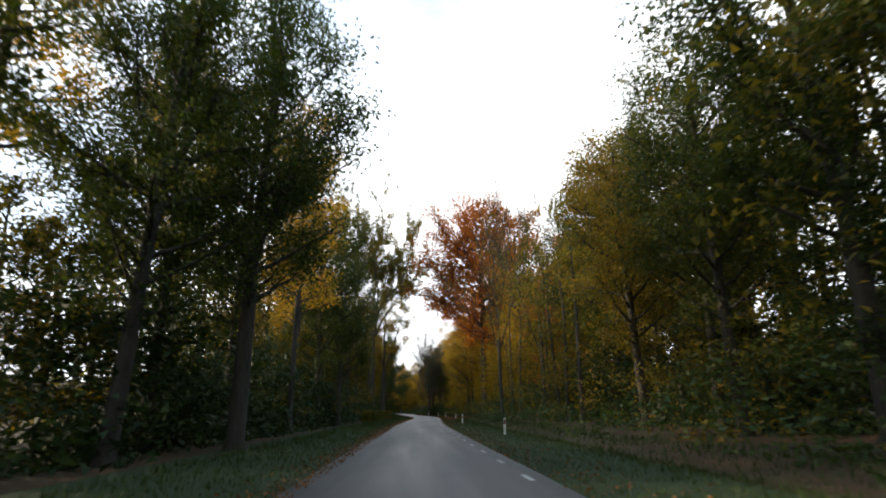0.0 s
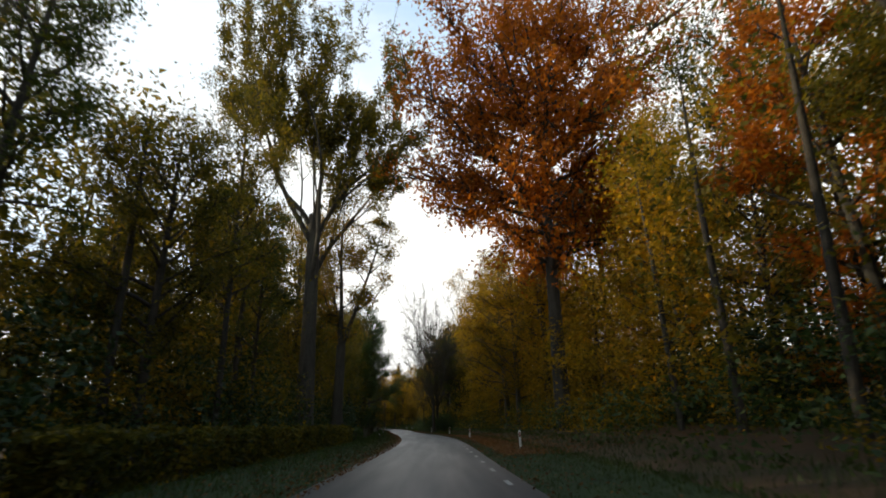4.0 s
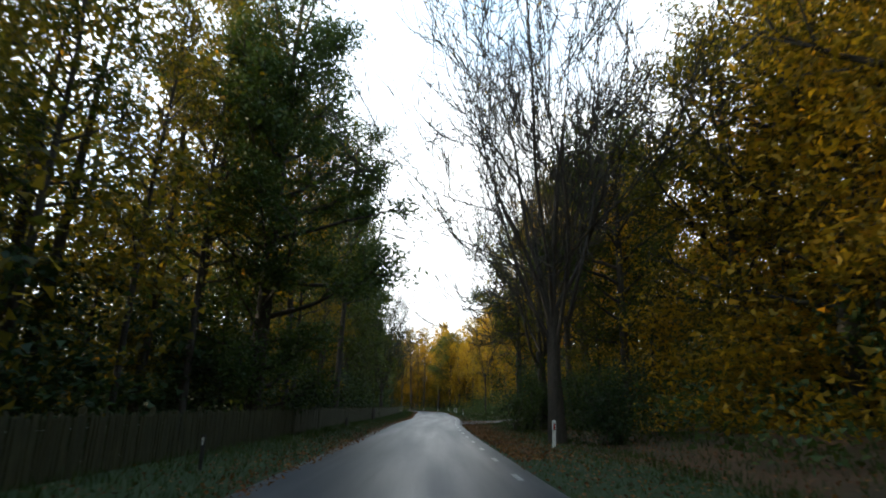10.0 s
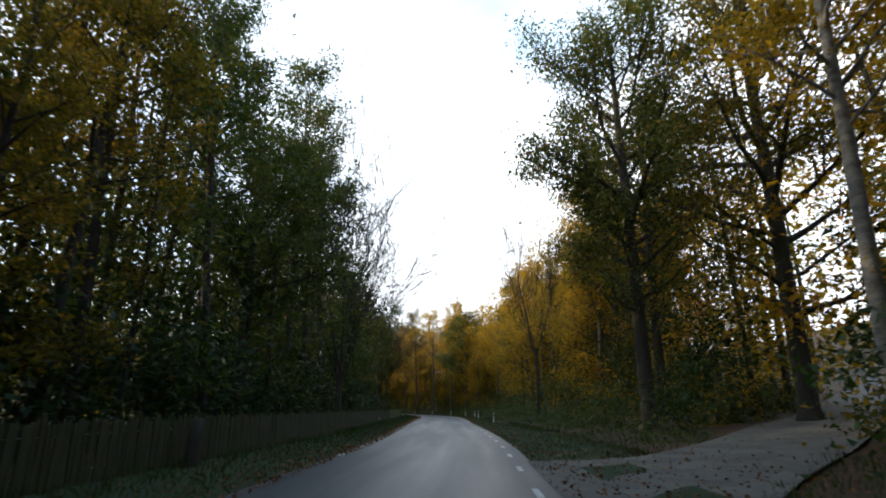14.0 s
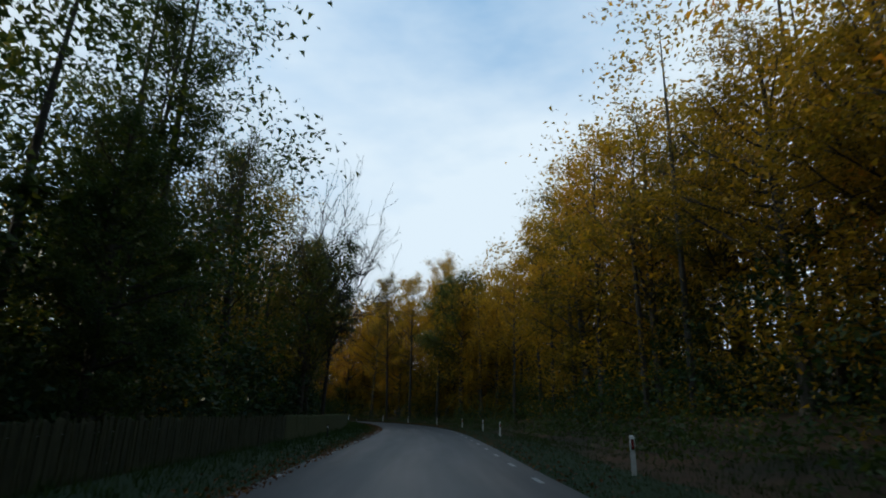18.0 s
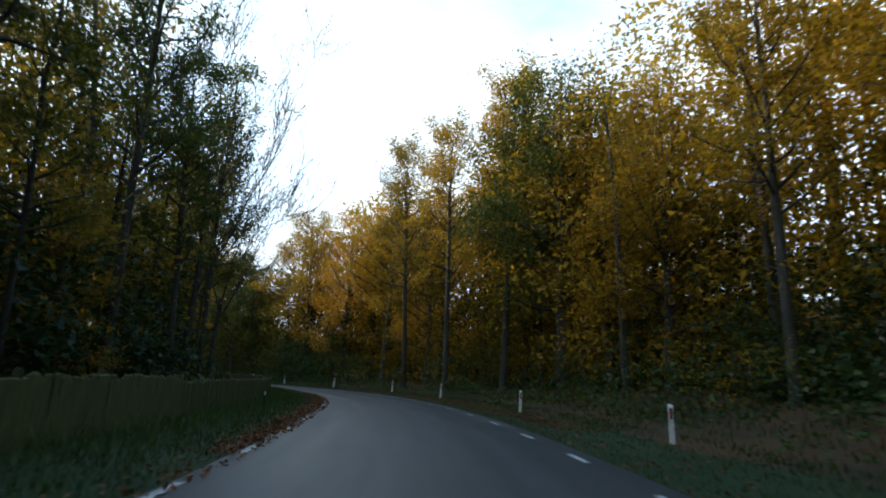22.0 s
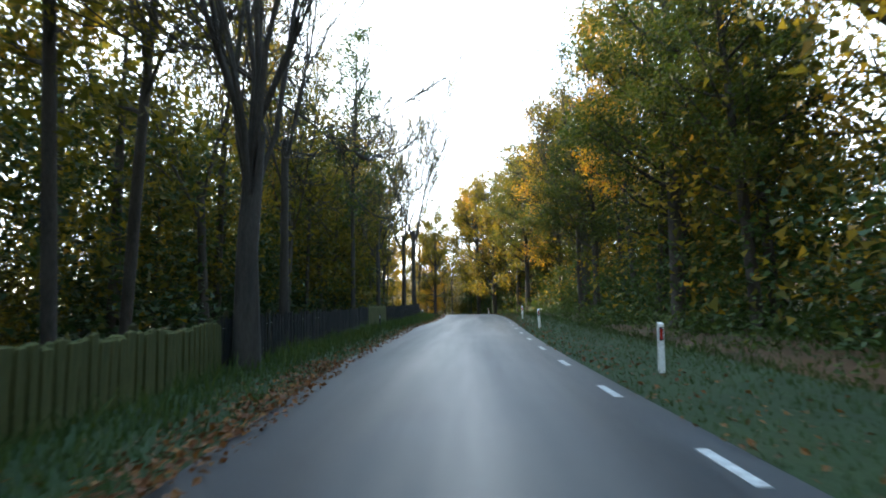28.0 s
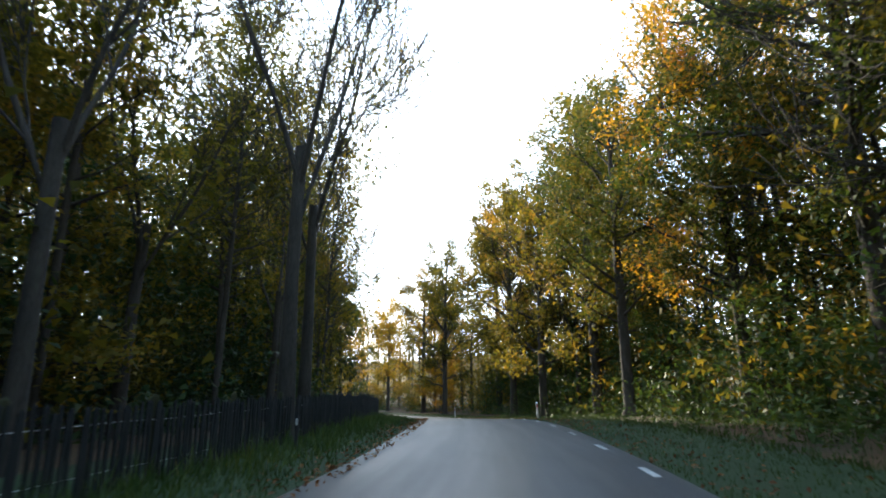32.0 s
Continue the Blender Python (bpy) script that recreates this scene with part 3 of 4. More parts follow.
def make_shrub(seed, height, radius, leaves, leaf_size, mat, label, name="shrub", stems=9):
    rng = np.random.default_rng(seed)
    wood, hold = Wood(), []
    for k in range(stems):
        az = rng.uniform(0, 6.28)
        way = np.array([math.cos(az) * rng.uniform(0.2, 1.0), math.sin(az) * rng.uniform(0.2, 1.0), rng.uniform(0.6, 1.2)])
        line = branch_line(rng, (rng.normal(0, radius * 0.2), rng.normal(0, radius * 0.2), -0.1), way / np.linalg.norm(way), height * rng.uniform(0.8, 1.25), -0.3, 0.12, 5)
        wood.add(line, np.linspace(0.022, 0.005, 6) * (0.6 + height * 0.25), 3)
        hold.append(line)
        for _ in range(3):
            w = rng.uniform(0.2, 0.9)
            p0 = np.array([np.interp(w * 5, range(6), line[:, m]) for m in range(3)])
            d = rng.normal(0, 1, 3) + [0, 0, 0.3]
            tw = branch_line(rng, p0, d / np.linalg.norm(d), radius * rng.uniform(0.4, 0.8), -0.2, 0.1, 5)
            wood.add(tw[::5], [0.010, 0.003], 3)
            hold.append(tw)
    arr = np.array(hold)
    pick = rng.integers(0, len(arr), leaves)
    u = rng.random(leaves) ** 0.8 * 5
    i = np.minimum(u.astype(int), 4)
    fr = (u - i)[:, None]
    c = arr[pick, i] * (1 - fr) + arr[pick, i + 1] * fr + rng.normal(0, 0.16 * (0.5 + radius * 0.4), (leaves, 3))
    c[:, 2] = np.abs(c[:, 2])
    top = new(name)
    part("wood", wood.mesh("wood", BARK_DARK), None, top)
    part("foliage", leaf_mesh("foliage", rng, c, leaf_size, mat), None, top)
    return tagged(top, label, "shrub")


def recoloured(ob, leaf_mat, label, bark=None):
    """A second kind of the same growth: its own materials on shared meshes."""
    m = copy_thing(ob, Matrix())
    for c in m.children:
        want = leaf_mat if c.name.startswith(("crown", "foliage")) else bark
        if want:
            c.material_slots[0].link = "OBJECT"
            c.material_slots[0].material = want
    return tagged(m, label)


KINDS = {}
KINDS["oak"] = make_tree(11, 17, 0.27, 0.22, 5.2, 29000, 0.115, BARK_DARK, OLIVE, "round", 34, up=0.95, label="oak with dark bark and olive-yellow autumn leaves")
KINDS["oak_green"] = recoloured(KINDS["oak"], GREEN, "oak with dull green leaves turning yellow")
KINDS["beech"] = make_tree(12, 20, 0.30, 0.16, 6.0, 32000, 0.115, BARK_GREY, GOLD, "round", 40, up=0.85, label="beech with golden autumn leaves and smooth grey bark")
KINDS["beech_rust"] = recoloured(KINDS["beech"], RUST, "beech with rust-orange autumn leaves")
KINDS["beech_olive"] = recoloured(KINDS["beech"], OLIVE, "beech with olive and yellow leaves")
KINDS["tall"] = make_tree(13, 21, 0.19, 0.34, 3.8, 16000, 0.12, BARK_DARK, GREEN, "column", 34, up=1.0, label="tall slender tree with sparse dull green leaves")
KINDS["tall_olive"] = recoloured(KINDS["tall"], OLIVE, "tall slender tree with thin yellowing leaves")
KINDS["tall_gold"] = recoloured(KINDS["tall"], GOLD, "tall slender tree with golden leaves", BARK_GREY)
KINDS["birch"] = recoloured(KINDS["tall"], GOLD, "slender birch with a pale trunk and yellow leaves", BARK_PALE)
KINDS["pole"] = make_tree(14, 18, 0.11, 0.30, 2.6, 7500, 0.11, BARK_DARK, OLIVE, "column", 32, up=1.2, label="thin pole-like tree with few yellow leaves")
KINDS["pole_green"] = recoloured(KINDS["pole"], GREEN, "thin pole-like tree with few green leaves", BARK_DARK)
KINDS["sparse"] = make_branchy(15, 18, 0.15, 5.0, 0.40, 4200, 0.085, BARK_DARK, OLIVE, "almost bare tree with fine twigs and a few leaves", 3, 6, 0.11, 0.45)
KINDS["bare"] = make_branchy(16, 18, 0.19, 3.2, 0.70, 700, 0.09, BARK_DARK, OLIVE, "bare tree with a fan of upright limbs and fine twigs", 9, 6, 0.10, 0.34, 0.50)
KINDS["forked"] = make_tree(17, 20, 0.40, 0.34, 5.4, 22000, 0.12, BARK_GREY, OLIVE, "round", 30, forks=3, spread=0.42, up=0.6, label="big forked tree with grey bark and yellow-green leaves")
KINDS["evergreen"] = make_tree(18, 24, 0.38, 0.03, 5.8, 66000, 0.14, BARK_DARK, SHRUBGREEN, "round", 60, up=0.5, label="dense dark green ivy-clad tree leafed to the ground")
KINDS["small"] = make_tree(19, 8.5, 0.09, 0.10, 3.3, 9000, 0.12, BARK_DARK, GOLD, "flat", 22, up=0.3, label="young beech with golden leaves on layered branches")
KINDS["small_green"] = recoloured(KINDS["small"], SHRUBGREEN, "young understorey tree with green leaves")
KINDS["small_olive"] = recoloured(KINDS["small"], OLIVE, "young understorey tree with olive-yellow leaves")
KINDS["small_rust"] = recoloured(KINDS["small"], RUST, "young beech with rust-red leaves")
KINDS["grand_beech"] = make_tree(22, 35, 0.62, 0.30, 11.5, 64000, 0.26, BARK_GREY, RUST, "dome", 80, up=0.42, label="huge beech with bright orange leaves and a thick grey trunk")
KINDS["grand_fork"] = make_branchy(23, 36, 0.55, 14.5, 0.85, 60000, 0.19, BARK_GREY, OLIVE, "tall forked tree with a pale trunk and yellow-green leaves", 6, 6, 0.12, 0.42)
KINDS["back_oak"] = make_tree(24, 18, 0.26, 0.12, 5.0, 12000, 0.18, BARK_DARK, OLIVE, "round", 20, up=0.9, label="oak with olive leaves standing behind the front trees")
KINDS["back_green"] = recoloured(KINDS["back_oak"], GREEN, "oak with dull green leaves standing behind the front trees")
KINDS["back_beech"] = recoloured(KINDS["back_oak"], GOLD, "beech with golden leaves standing behind the front trees", BARK_GREY)
KINDS["back_rust"] = recoloured(KINDS["back_oak"], RUST, "beech with rust-brown leaves standing behind the front trees", BARK_GREY)
KINDS["shrub"] = make_shrub(31, 1.5, 1.2, 2600, 0.085, SHRUBGREEN, "green bramble shrub at the forest edge")
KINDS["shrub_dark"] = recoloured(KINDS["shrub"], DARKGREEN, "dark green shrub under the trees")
KINDS["shrub_olive"] = recoloured(KINDS["shrub"], OLIVE, "yellowing shrub under the trees")
KINDS["bush"] = make_shrub(32, 3.6, 2.2, 7000, 0.09, SHRUBGREEN, "tall green bush at the forest edge", stems=14)
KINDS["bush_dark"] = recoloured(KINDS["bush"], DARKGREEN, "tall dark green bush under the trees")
KINDS["bush_olive"] = recoloured(KINDS["bush"], OLIVE, "tall yellow-leaved bush at the forest edge")
for proto in KINDS.values():
    proto.location = (0, 0, 0)
USED = set()


def plant(kind, x, y, scale=1.0, turn=0.0, z=None, wide=1.0, lean=(0.0, 0.0), label="", group=""):
    z = float(ground_z(x, y)[0]) - 0.05 if z is None else z
    m = Matrix.Translation((x, y, z)) @ Euler((lean[0], lean[1], turn)).to_matrix().to_4x4() @ Matrix.Diagonal((scale * wide, scale * wide, scale, 1))
    if kind in USED:
        ob = copy_thing(KINDS[kind], m)
        ob.matrix_basis = m
    else:
        ob = KINDS[kind]
        ob.matrix_basis = m
        USED.add(kind)
    if label:
        ob["label"] = label
    if group:
        ob["group"] = group
    return ob


# Trees that stand out, each at its own place
LANDMARKS = [
    ("grand_beech", 9.9, 107.2, 1.25, 0.4, 0.85, ""),
    ("grand_fork", -11.9, 110.3, 1.22, 1.0, 0.95, ""),
    ("forked", -10.1, 116.5, 1.35, 2.6, 0.95, "big forked tree with spreading limbs beside the hedge"),
    ("sparse", 8.4, 68.4, 1.6, 0.5, 0.85, "tall almost bare tree with a dark slender trunk"),
    ("bare", -0.6, 164.5, 1.40, 0.3, 1.0, "tall bare tree with a broad fan of upright limbs"),
    ("bare", 0.2, 177.5, 1.25, 2.1, 1.05, "bare-limbed tree fanning out above green bushes"),
    ("bush", -1.0, 175.8, 1.0, 0.4, 1.0, ""),
    ("bush", 2.0, 174.6, 0.95, 1.7, 1.1, ""),
    ("bush_dark", 0.9, 162.8, 0.8, 2.4, 1.0, ""),
    ("evergreen", -13.6, 167.0, 1.04, 0.5, 1.0, ""),
    ("tall_olive", -15.6, 176.5, 1.1, 4.1, 1.0, ""),
    ("tall", -14.6, 184.6, 1.15, 0.2, 1.0, ""),
    ("sparse", -3.4, 226.0, 0.98, 2.6, 0.75, "slender almost bare tree at the edge of the grass"),
    ("bare", -17.6, 219.5, 1.2, 0.9, 0.95, "leaning tree with long bare limbs over the fence"),
    ("bare", -25.5, 269.0, 1.1, 2.9, 1.2, "tree with long bare limbs over dark evergreens"),
    ("sparse", -72.2, 355.0, 1.25, 0.2, 1.0, ""),
    ("bare", -70.8, 359.0, 1.45, 1.2, 1.0, ""),
    ("oak_green", -6.9, 20.5, 1.15, 0.9, 1.0, "oak with dull green leaves reaching over the road"),
    ("oak_green", 0.6, 208.5, 1.4, 2.2, 0.95, ""),
    ("oak", 3.4, 216.0, 1.3, 0.6, 0.9, ""),
    ("beech_olive", 6.0, 205.0, 1.3, 1.6, 1.0, ""),
    ("birch", 3.2, 195.5, 1.15, 0.4, 1.0, "birch with a pale sunlit trunk beside the track"),
    ("oak", 4.6, 187.5, 1.3, 2.9, 1.0, ""),
    ("beech", 9.5, 192.0, 1.25, 1.9, 1.0, ""),
    ("sparse", 2.6, 182.5, 1.25, 1.1, 1.15, "tree with bare dark limbs beside the track"),
    ("beech", 17.0, 115.5, 1.4, 0.3, 1.0, ""),
    ("beech", 16.6, 98.5, 1.15, 1.3, 1.0, ""),
    ("beech", 11.5, 120.0, 1.3, 2.1, 1.0, ""),
    ("back_beech", 20.0, 106.0, 1.4, 2.7, 1.0, ""),
    ("back_oak", -17.5, 104.0, 1.25, 0.8, 1.0, ""),
    ("back_green", -19.0, 112.5, 1.3, 1.8, 1.0, ""),
    ("beech_olive", -16.0, 123.0, 1.3, 2.8, 1.0, ""),
    ("bare", -55.5, 323.5, 1.35, 0.5, 0.85, "almost bare tree with thin upright limbs by the fence"),
    ("sparse", -50.0, 318.0, 1.35, 1.5, 0.9, ""),
    ("sparse", -62.5, 327.0, 1.2, 2.5, 0.75, ""),
    ("sparse", -84.5, 347.5, 1.3, 0.6, 0.9, ""),
    ("sparse", -90.0, 350.0, 1.35, 2.6, 0.9, ""),
    ("oak_green", -76.5, 361.0, 1.2, 0.7, 1.0, "broad oak with dark leaves reaching towards the road"),
    ("beech", -82.5, 367.0, 1.2, 1.7, 1.0, ""),
    ("oak_green", *on_road(300, 9.0), 1.25, 1.4, 1.05, "dark green oak standing before golden trees"),
    ("oak_green", *on_road(305.5, 10.0), 1.15, 2.4, 1.05, "dark green oak standing before golden trees"),
    ("oak_green", 4.8, 175.5, 1.15, 0.9, 0.9, ""),
    ("oak_green", 17.6, 52.0, 1.45, 0.2, 0.95, "tall dark oak with a few gold leaves near the top"),
    ("oak", 17.5, 45.0, 1.45, 1.2, 0.95, ""),
    ("oak_green", 21.5, 60.0, 1.5, 2.2, 0.95, "tall dark oak with a few gold leaves near the top"),
    ("oak_green", 24.0, 68.0, 1.5, 3.2, 0.95, ""),
    ("sparse", 12.3, 62.0, 1.5, 1.9, 0.85, "tall almost bare tree with a thin trunk"),
    ("oak_green", 25.0, 98.0, 1.95, 0.3, 0.8, "very tall dark-crowned tree on the bank"),
    ("forked", *on_road(378, 7.0), 1.05, 0.8, 1.0, "forked tree with yellow-green leaves fanning upward"),
    ("pole_green", *on_road(367, -9.8), 1.1, 0.8, 1.1, "slender tree with small green leaves reaching over the fence"),
    ("sparse", *on_road(376, -9.8), 1.0, 2.8, 1.0, "slender tree with fine twigs and few small leaves"),
]
LANDMARKS += [("back_oak", *on_road(s, d), k, s * 1.3, 1.0, "") for s, d, k in
              ((404, 6.5, 1.3), (412, 5.5, 1.2), (420, 6.0, 1.3), (409, 12.0, 1.4), (418, 13.0, 1.4), (428, 8.0, 1.3), (436, 5.0, 1.2))]
PLACED = []
for kind, x, y, k, turn, wide, label in LANDMARKS:
    plant(kind, x, y, k, turn, wide=wide, label=label)
    PLACED.append((x, y))

# The woods along the road: stretch, distance of the first row from the asphalt, scale, and the kinds of the front row, the second row and the low growth
LEFT_WOODS = [
    # stretch beside and behind the start, out of view, added to block sky light
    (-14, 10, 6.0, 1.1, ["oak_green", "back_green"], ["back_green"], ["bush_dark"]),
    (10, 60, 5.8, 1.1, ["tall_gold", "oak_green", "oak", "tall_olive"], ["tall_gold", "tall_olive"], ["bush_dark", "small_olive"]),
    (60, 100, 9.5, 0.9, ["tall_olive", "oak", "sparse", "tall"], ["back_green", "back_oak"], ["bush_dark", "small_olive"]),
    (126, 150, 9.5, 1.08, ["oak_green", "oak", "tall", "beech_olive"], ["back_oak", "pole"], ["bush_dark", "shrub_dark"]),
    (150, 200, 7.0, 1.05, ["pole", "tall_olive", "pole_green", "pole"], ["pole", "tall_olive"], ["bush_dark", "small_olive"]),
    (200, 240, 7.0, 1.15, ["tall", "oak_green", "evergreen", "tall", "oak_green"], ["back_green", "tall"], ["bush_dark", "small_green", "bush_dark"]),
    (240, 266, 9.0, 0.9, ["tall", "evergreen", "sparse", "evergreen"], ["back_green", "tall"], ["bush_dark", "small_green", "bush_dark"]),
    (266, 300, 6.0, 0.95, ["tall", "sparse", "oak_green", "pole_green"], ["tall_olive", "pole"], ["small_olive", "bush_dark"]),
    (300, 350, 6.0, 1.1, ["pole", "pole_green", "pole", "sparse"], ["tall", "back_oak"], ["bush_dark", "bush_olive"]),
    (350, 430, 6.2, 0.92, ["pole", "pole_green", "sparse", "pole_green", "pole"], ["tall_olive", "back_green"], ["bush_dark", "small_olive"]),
    (430, 470, 4.0, 1.0, ["back_oak", "back_green"], ["back_oak"], ["bush_olive"]),
]
RIGHT_WOODS = [
    # the part behind the start is out of view, added to block sky light
    (-14, 24, 11.0, 1.2, ["oak_green", "oak_green", "oak"], ["back_green", "back_oak"], ["bush", "small_green"]),
    (24, 40, 11.0, 1.2, ["oak_green", "oak", "oak_green"], ["back_oak", "back_green"], ["bush", "small_olive"]),
    (40, 60, 18.5, 1.1, ["oak_green", "oak"], ["back_oak", "back_rust"], ["bush", "small_olive"]),
    (60, 96, 17.0, 1.15, ["oak", "back_rust", "oak_green"], ["back_rust", "back_oak"], ["small_rust", "small_olive", "bush_olive"]),
    (122, 148, 9.0, 1.2, ["beech", "beech", "beech_olive", "beech"], ["back_beech", "back_rust"], ["small", "small_olive", "bush_olive"]),
    (148, 172, 11.0, 1.15, ["beech", "beech", "beech_olive"], ["back_beech"], ["small", "small_olive", "bush_olive"]),
    (178, 186, 6.0, 0.9, ["oak", "beech_olive"], ["back_beech"], ["bush", "small_olive"]),
    (221, 262, 12.5, 0.95, ["beech", "beech_olive", "oak", "beech"], ["back_beech", "back_rust"], ["bush", "small_olive", "small_green"]),
    (262, 300, 9.5, 1.0, ["oak_green", "beech", "tall_gold", "beech_olive"], ["back_beech", "tall_gold"], ["small_olive", "bush", "small"]),
    (300, 318, 6.8, 1.05, ["tall_gold", "beech_olive", "tall_olive", "beech"], ["back_beech", "tall_gold"], ["bush", "small_green", "small_olive"]),
    (318, 350, 10.5, 1.15, ["beech", "tall_gold", "beech", "beech_olive"], ["back_beech"], ["bush", "small_green", "small_olive"]),
    (350, 430, 6.4, 1.0, ["sparse", "oak_green", "tall_gold", "oak_green"], ["back_green", "tall_gold"], ["bush", "small_green", "bush"]),
    (430, 470, 4.5, 1.1, ["back_beech", "back_oak"], ["back_beech"], ["bush_olive", "small"]),
]


def clear_of(x, y, gap):
    if any((x - a) ** 2 + (y - b) ** 2 < gap * gap for a, b in PLACED):
        return False
    s, d = road_coords(x, y)
    if -width_at(s[0]) - 2.6 < d[0] < 2.6:
        return False
    # the side track stays open
    return not (d[0] > 0 and 188 < s[0] - d[0] * 1.1 < 193.5 and d[0] < 45)


def woods(side, stretches, seed):
    rng = np.random.default_rng(seed)
    for s0, s1, edge, size, front, back, low in stretches:
        for gap, step, kinds in [(0.0, 3.6 if front[0] == "pole" else 6.2, front), (5.5, 19.0, back), (2.4, 5.6, low), (6.5, 11.0, low)]:
            s = s0 + rng.uniform(0, step)
            while s < s1:
                out = edge + gap + rng.uniform(-0.9, 1.6) * (1 + gap * 0.1)
                d = out + MARGIN_R if side > 0 else -width_at(s) - MARGIN_L - out
                x, y = on_road(s, d)
                kind = kinds[rng.integers(len(kinds))]
                small = kind.startswith(("bush", "shrub", "small"))
                if clear_of(x, y, 1.2 if small else 2.4):
                    k = size * rng.uniform(0.8, 1.15) if not small else rng.uniform(0.75, 1.2)
                    if kind == "evergreen":
                        k *= 0.38
                    plant(kind, x, y, k, rng.uniform(0, 6.28), wide=rng.uniform(0.9, 1.1), lean=(rng.normal(0, 0.03), rng.normal(0, 0.03)))
                    if not small:
                        PLACED.append((x, y))
                s += step * rng.uniform(0.7, 1.3) * (1.7 if s > 430 else 1.0)


woods(-1, LEFT_WOODS, 5)
woods(1, RIGHT_WOODS, 6)
KINDS["spruce"] = make_spruce(40, 24, "dark spruce rising above the golden treetops")
plant("spruce", -17.5, 345.0, 1.25, 0.0)
for name, proto in KINDS.items():
    if name not in USED:
        for ob in (*proto.children, proto):
            bpy.data.objects.remove(ob)


# ---- the deep woods, joined: far trees and undergrowth that nobody could count ----
def deep_woods(name, side, mat, bark, seed, label, spans, rows, height, many=1000):
    rng = np.random.default_rng(seed)
    wood, leaves = Wood(), {0.22: [], 0.33: []}
    for s0, s1 in spans:
        for gap in rows:
            s = s0
            while s < s1:
                out = gap + rng.uniform(-2.5, 3)
                d = out if side > 0 else -width_at(s) - out
                x, y = on_road(s, d)
                s += rng.uniform(4.5, 8.0)
                ds = road_coords(x, y)
                away = ds[1][0] if side > 0 else -ds[1][0] - width_at(ds[0][0])
                if not clear_of(x, y, 1.0) or away < gap * 0.75:
                    continue
                z = float(ground_z(x, y)[0])
                h = height * rng.uniform(0.75, 1.15)
                wood.add([(x, y, z - 0.4), (x + rng.normal(0, 0.3), y, z + h * 0.5), (x + rng.normal(0, 0.5), y + rng.normal(0, 0.5), z + h * 0.92)], [0.22, 0.15, 0.03], 5)
                k = 34
                az, up = rng.uniform(0, 6.28, k), rng.uniform(0.06, 1.0, k)
                rr = h * 0.27 * np.sqrt(rng.random(k)) * np.sin(np.pi * np.clip(up * 0.8 + 0.15, 0, 1)) ** 0.6
                hub = np.c_[x + np.cos(az) * rr, y + np.sin(az) * rr, z + h * up]
                m = int(many * (1.45 if gap < 16 else 0.68))
                leaves[0.22 if gap < 16 else 0.33].append(hub[rng.integers(0, k, m)] + rng.normal(0, 1, (m, 3)) * [0.95, 0.95, 0.65])
    top = new(name)
    part("trunk", wood.mesh("trunk", bark), None, top)["kind"] = "stuff"
    for size, sets in leaves.items():
        if sets:
            part("crown", leaf_mesh("crown", rng, np.concatenate(sets), size, mat), None, top)["kind"] = "stuff"
    tagged(top, label, "woodland", kind="stuff")


deep_woods("woodland", -1, OLIVE, BARK_DARK, 51, "deep woodland of olive and brown-leaved trees", [(0, 60)], (16, 24), 15, 800)
deep_woods("woodland", -1, OLIVE, BARK_DARK, 50, "deep woodland beyond the hedge", [(60, 126)], (12, 16.5, 21, 28), 18, 2000)
deep_woods("woodland", -1, OLIVE, BARK_DARK, 59, "olive woodland behind the fence", [(120, 160)], (10.5, 15, 20, 27), 16, 1500)
deep_woods("woodland", -1, OLIVE, BARK_DARK, 44, "thin woodland of slender trees behind the fence", [(160, 198)], (11, 14.5, 20, 27), 18, 1300)
deep_woods("woodland", -1, GREEN, BARK_DARK, 58, "dark dense woodland behind the fence", [(198, 262)], (9, 13, 18, 26), 23.5, 2300)
deep_woods("woodland", -1, OLIVE, BARK_DARK, 57, "dark olive woodland inside the bend", [(262, 330)], (10, 14.5, 19, 26), 20, 1900)
deep_woods("woodland", -1, OLIVE, BARK_DARK, 55, "thin olive-leaved trees standing close together", [(330, 400)], (10, 14, 19, 27), 15.5, 1700)
# added tall and dense so the low sun cannot shine down the road
deep_woods("woodland", -1, OLIVE, BARK_DARK, 47, "woodland past the crest, made tall to block the low sun", [(400, 520)], (7, 11, 16, 22), 27, 1900)
deep_woods("woodland", 1, OLIVE, BARK_DARK, 48, "dense woodland along the outer side of the bend", [(345, 450)], (9.5, 13, 17, 24), 14, 1700)
# the span behind the start is unseen, added to keep sky light out
deep_woods("woodland", -1, GREEN, BARK_DARK, 52, "dull green woodland past the end and, unseen, behind the start to block sky light", [(-45, -6), (440, 560)], (9, 14, 20), 19, 900)
deep_woods("woodland", 1, GOLD, BARK_GREY, 53, "deep woodland of golden-leaved trees on a slope", [(92, 130), (300, 340)], (14, 18, 24), 20, 2300)
deep_woods("woodland", 1, GOLD, BARK_GREY, 49, "golden woodland beyond the track", [(160, 240)], (14, 18, 24), 19, 2000)
deep_woods("woodland", 1, GOLD, BARK_GREY, 56, "close golden woodland on the bank", [(130, 160)], (13, 15.5, 20, 26), 21, 1700)
deep_woods("woodland", 1, GOLD, BARK_GREY, 46, "close golden woodland on the outer bank of the bend", [(240, 318)], (12, 15, 19, 25), 23, 2000)
deep_woods("woodland", 1, GOLD, BARK_GREY, 40, "tall golden woodland outside the bend", [(284, 352)], (16.5, 19.5, 23), 23, 2800)
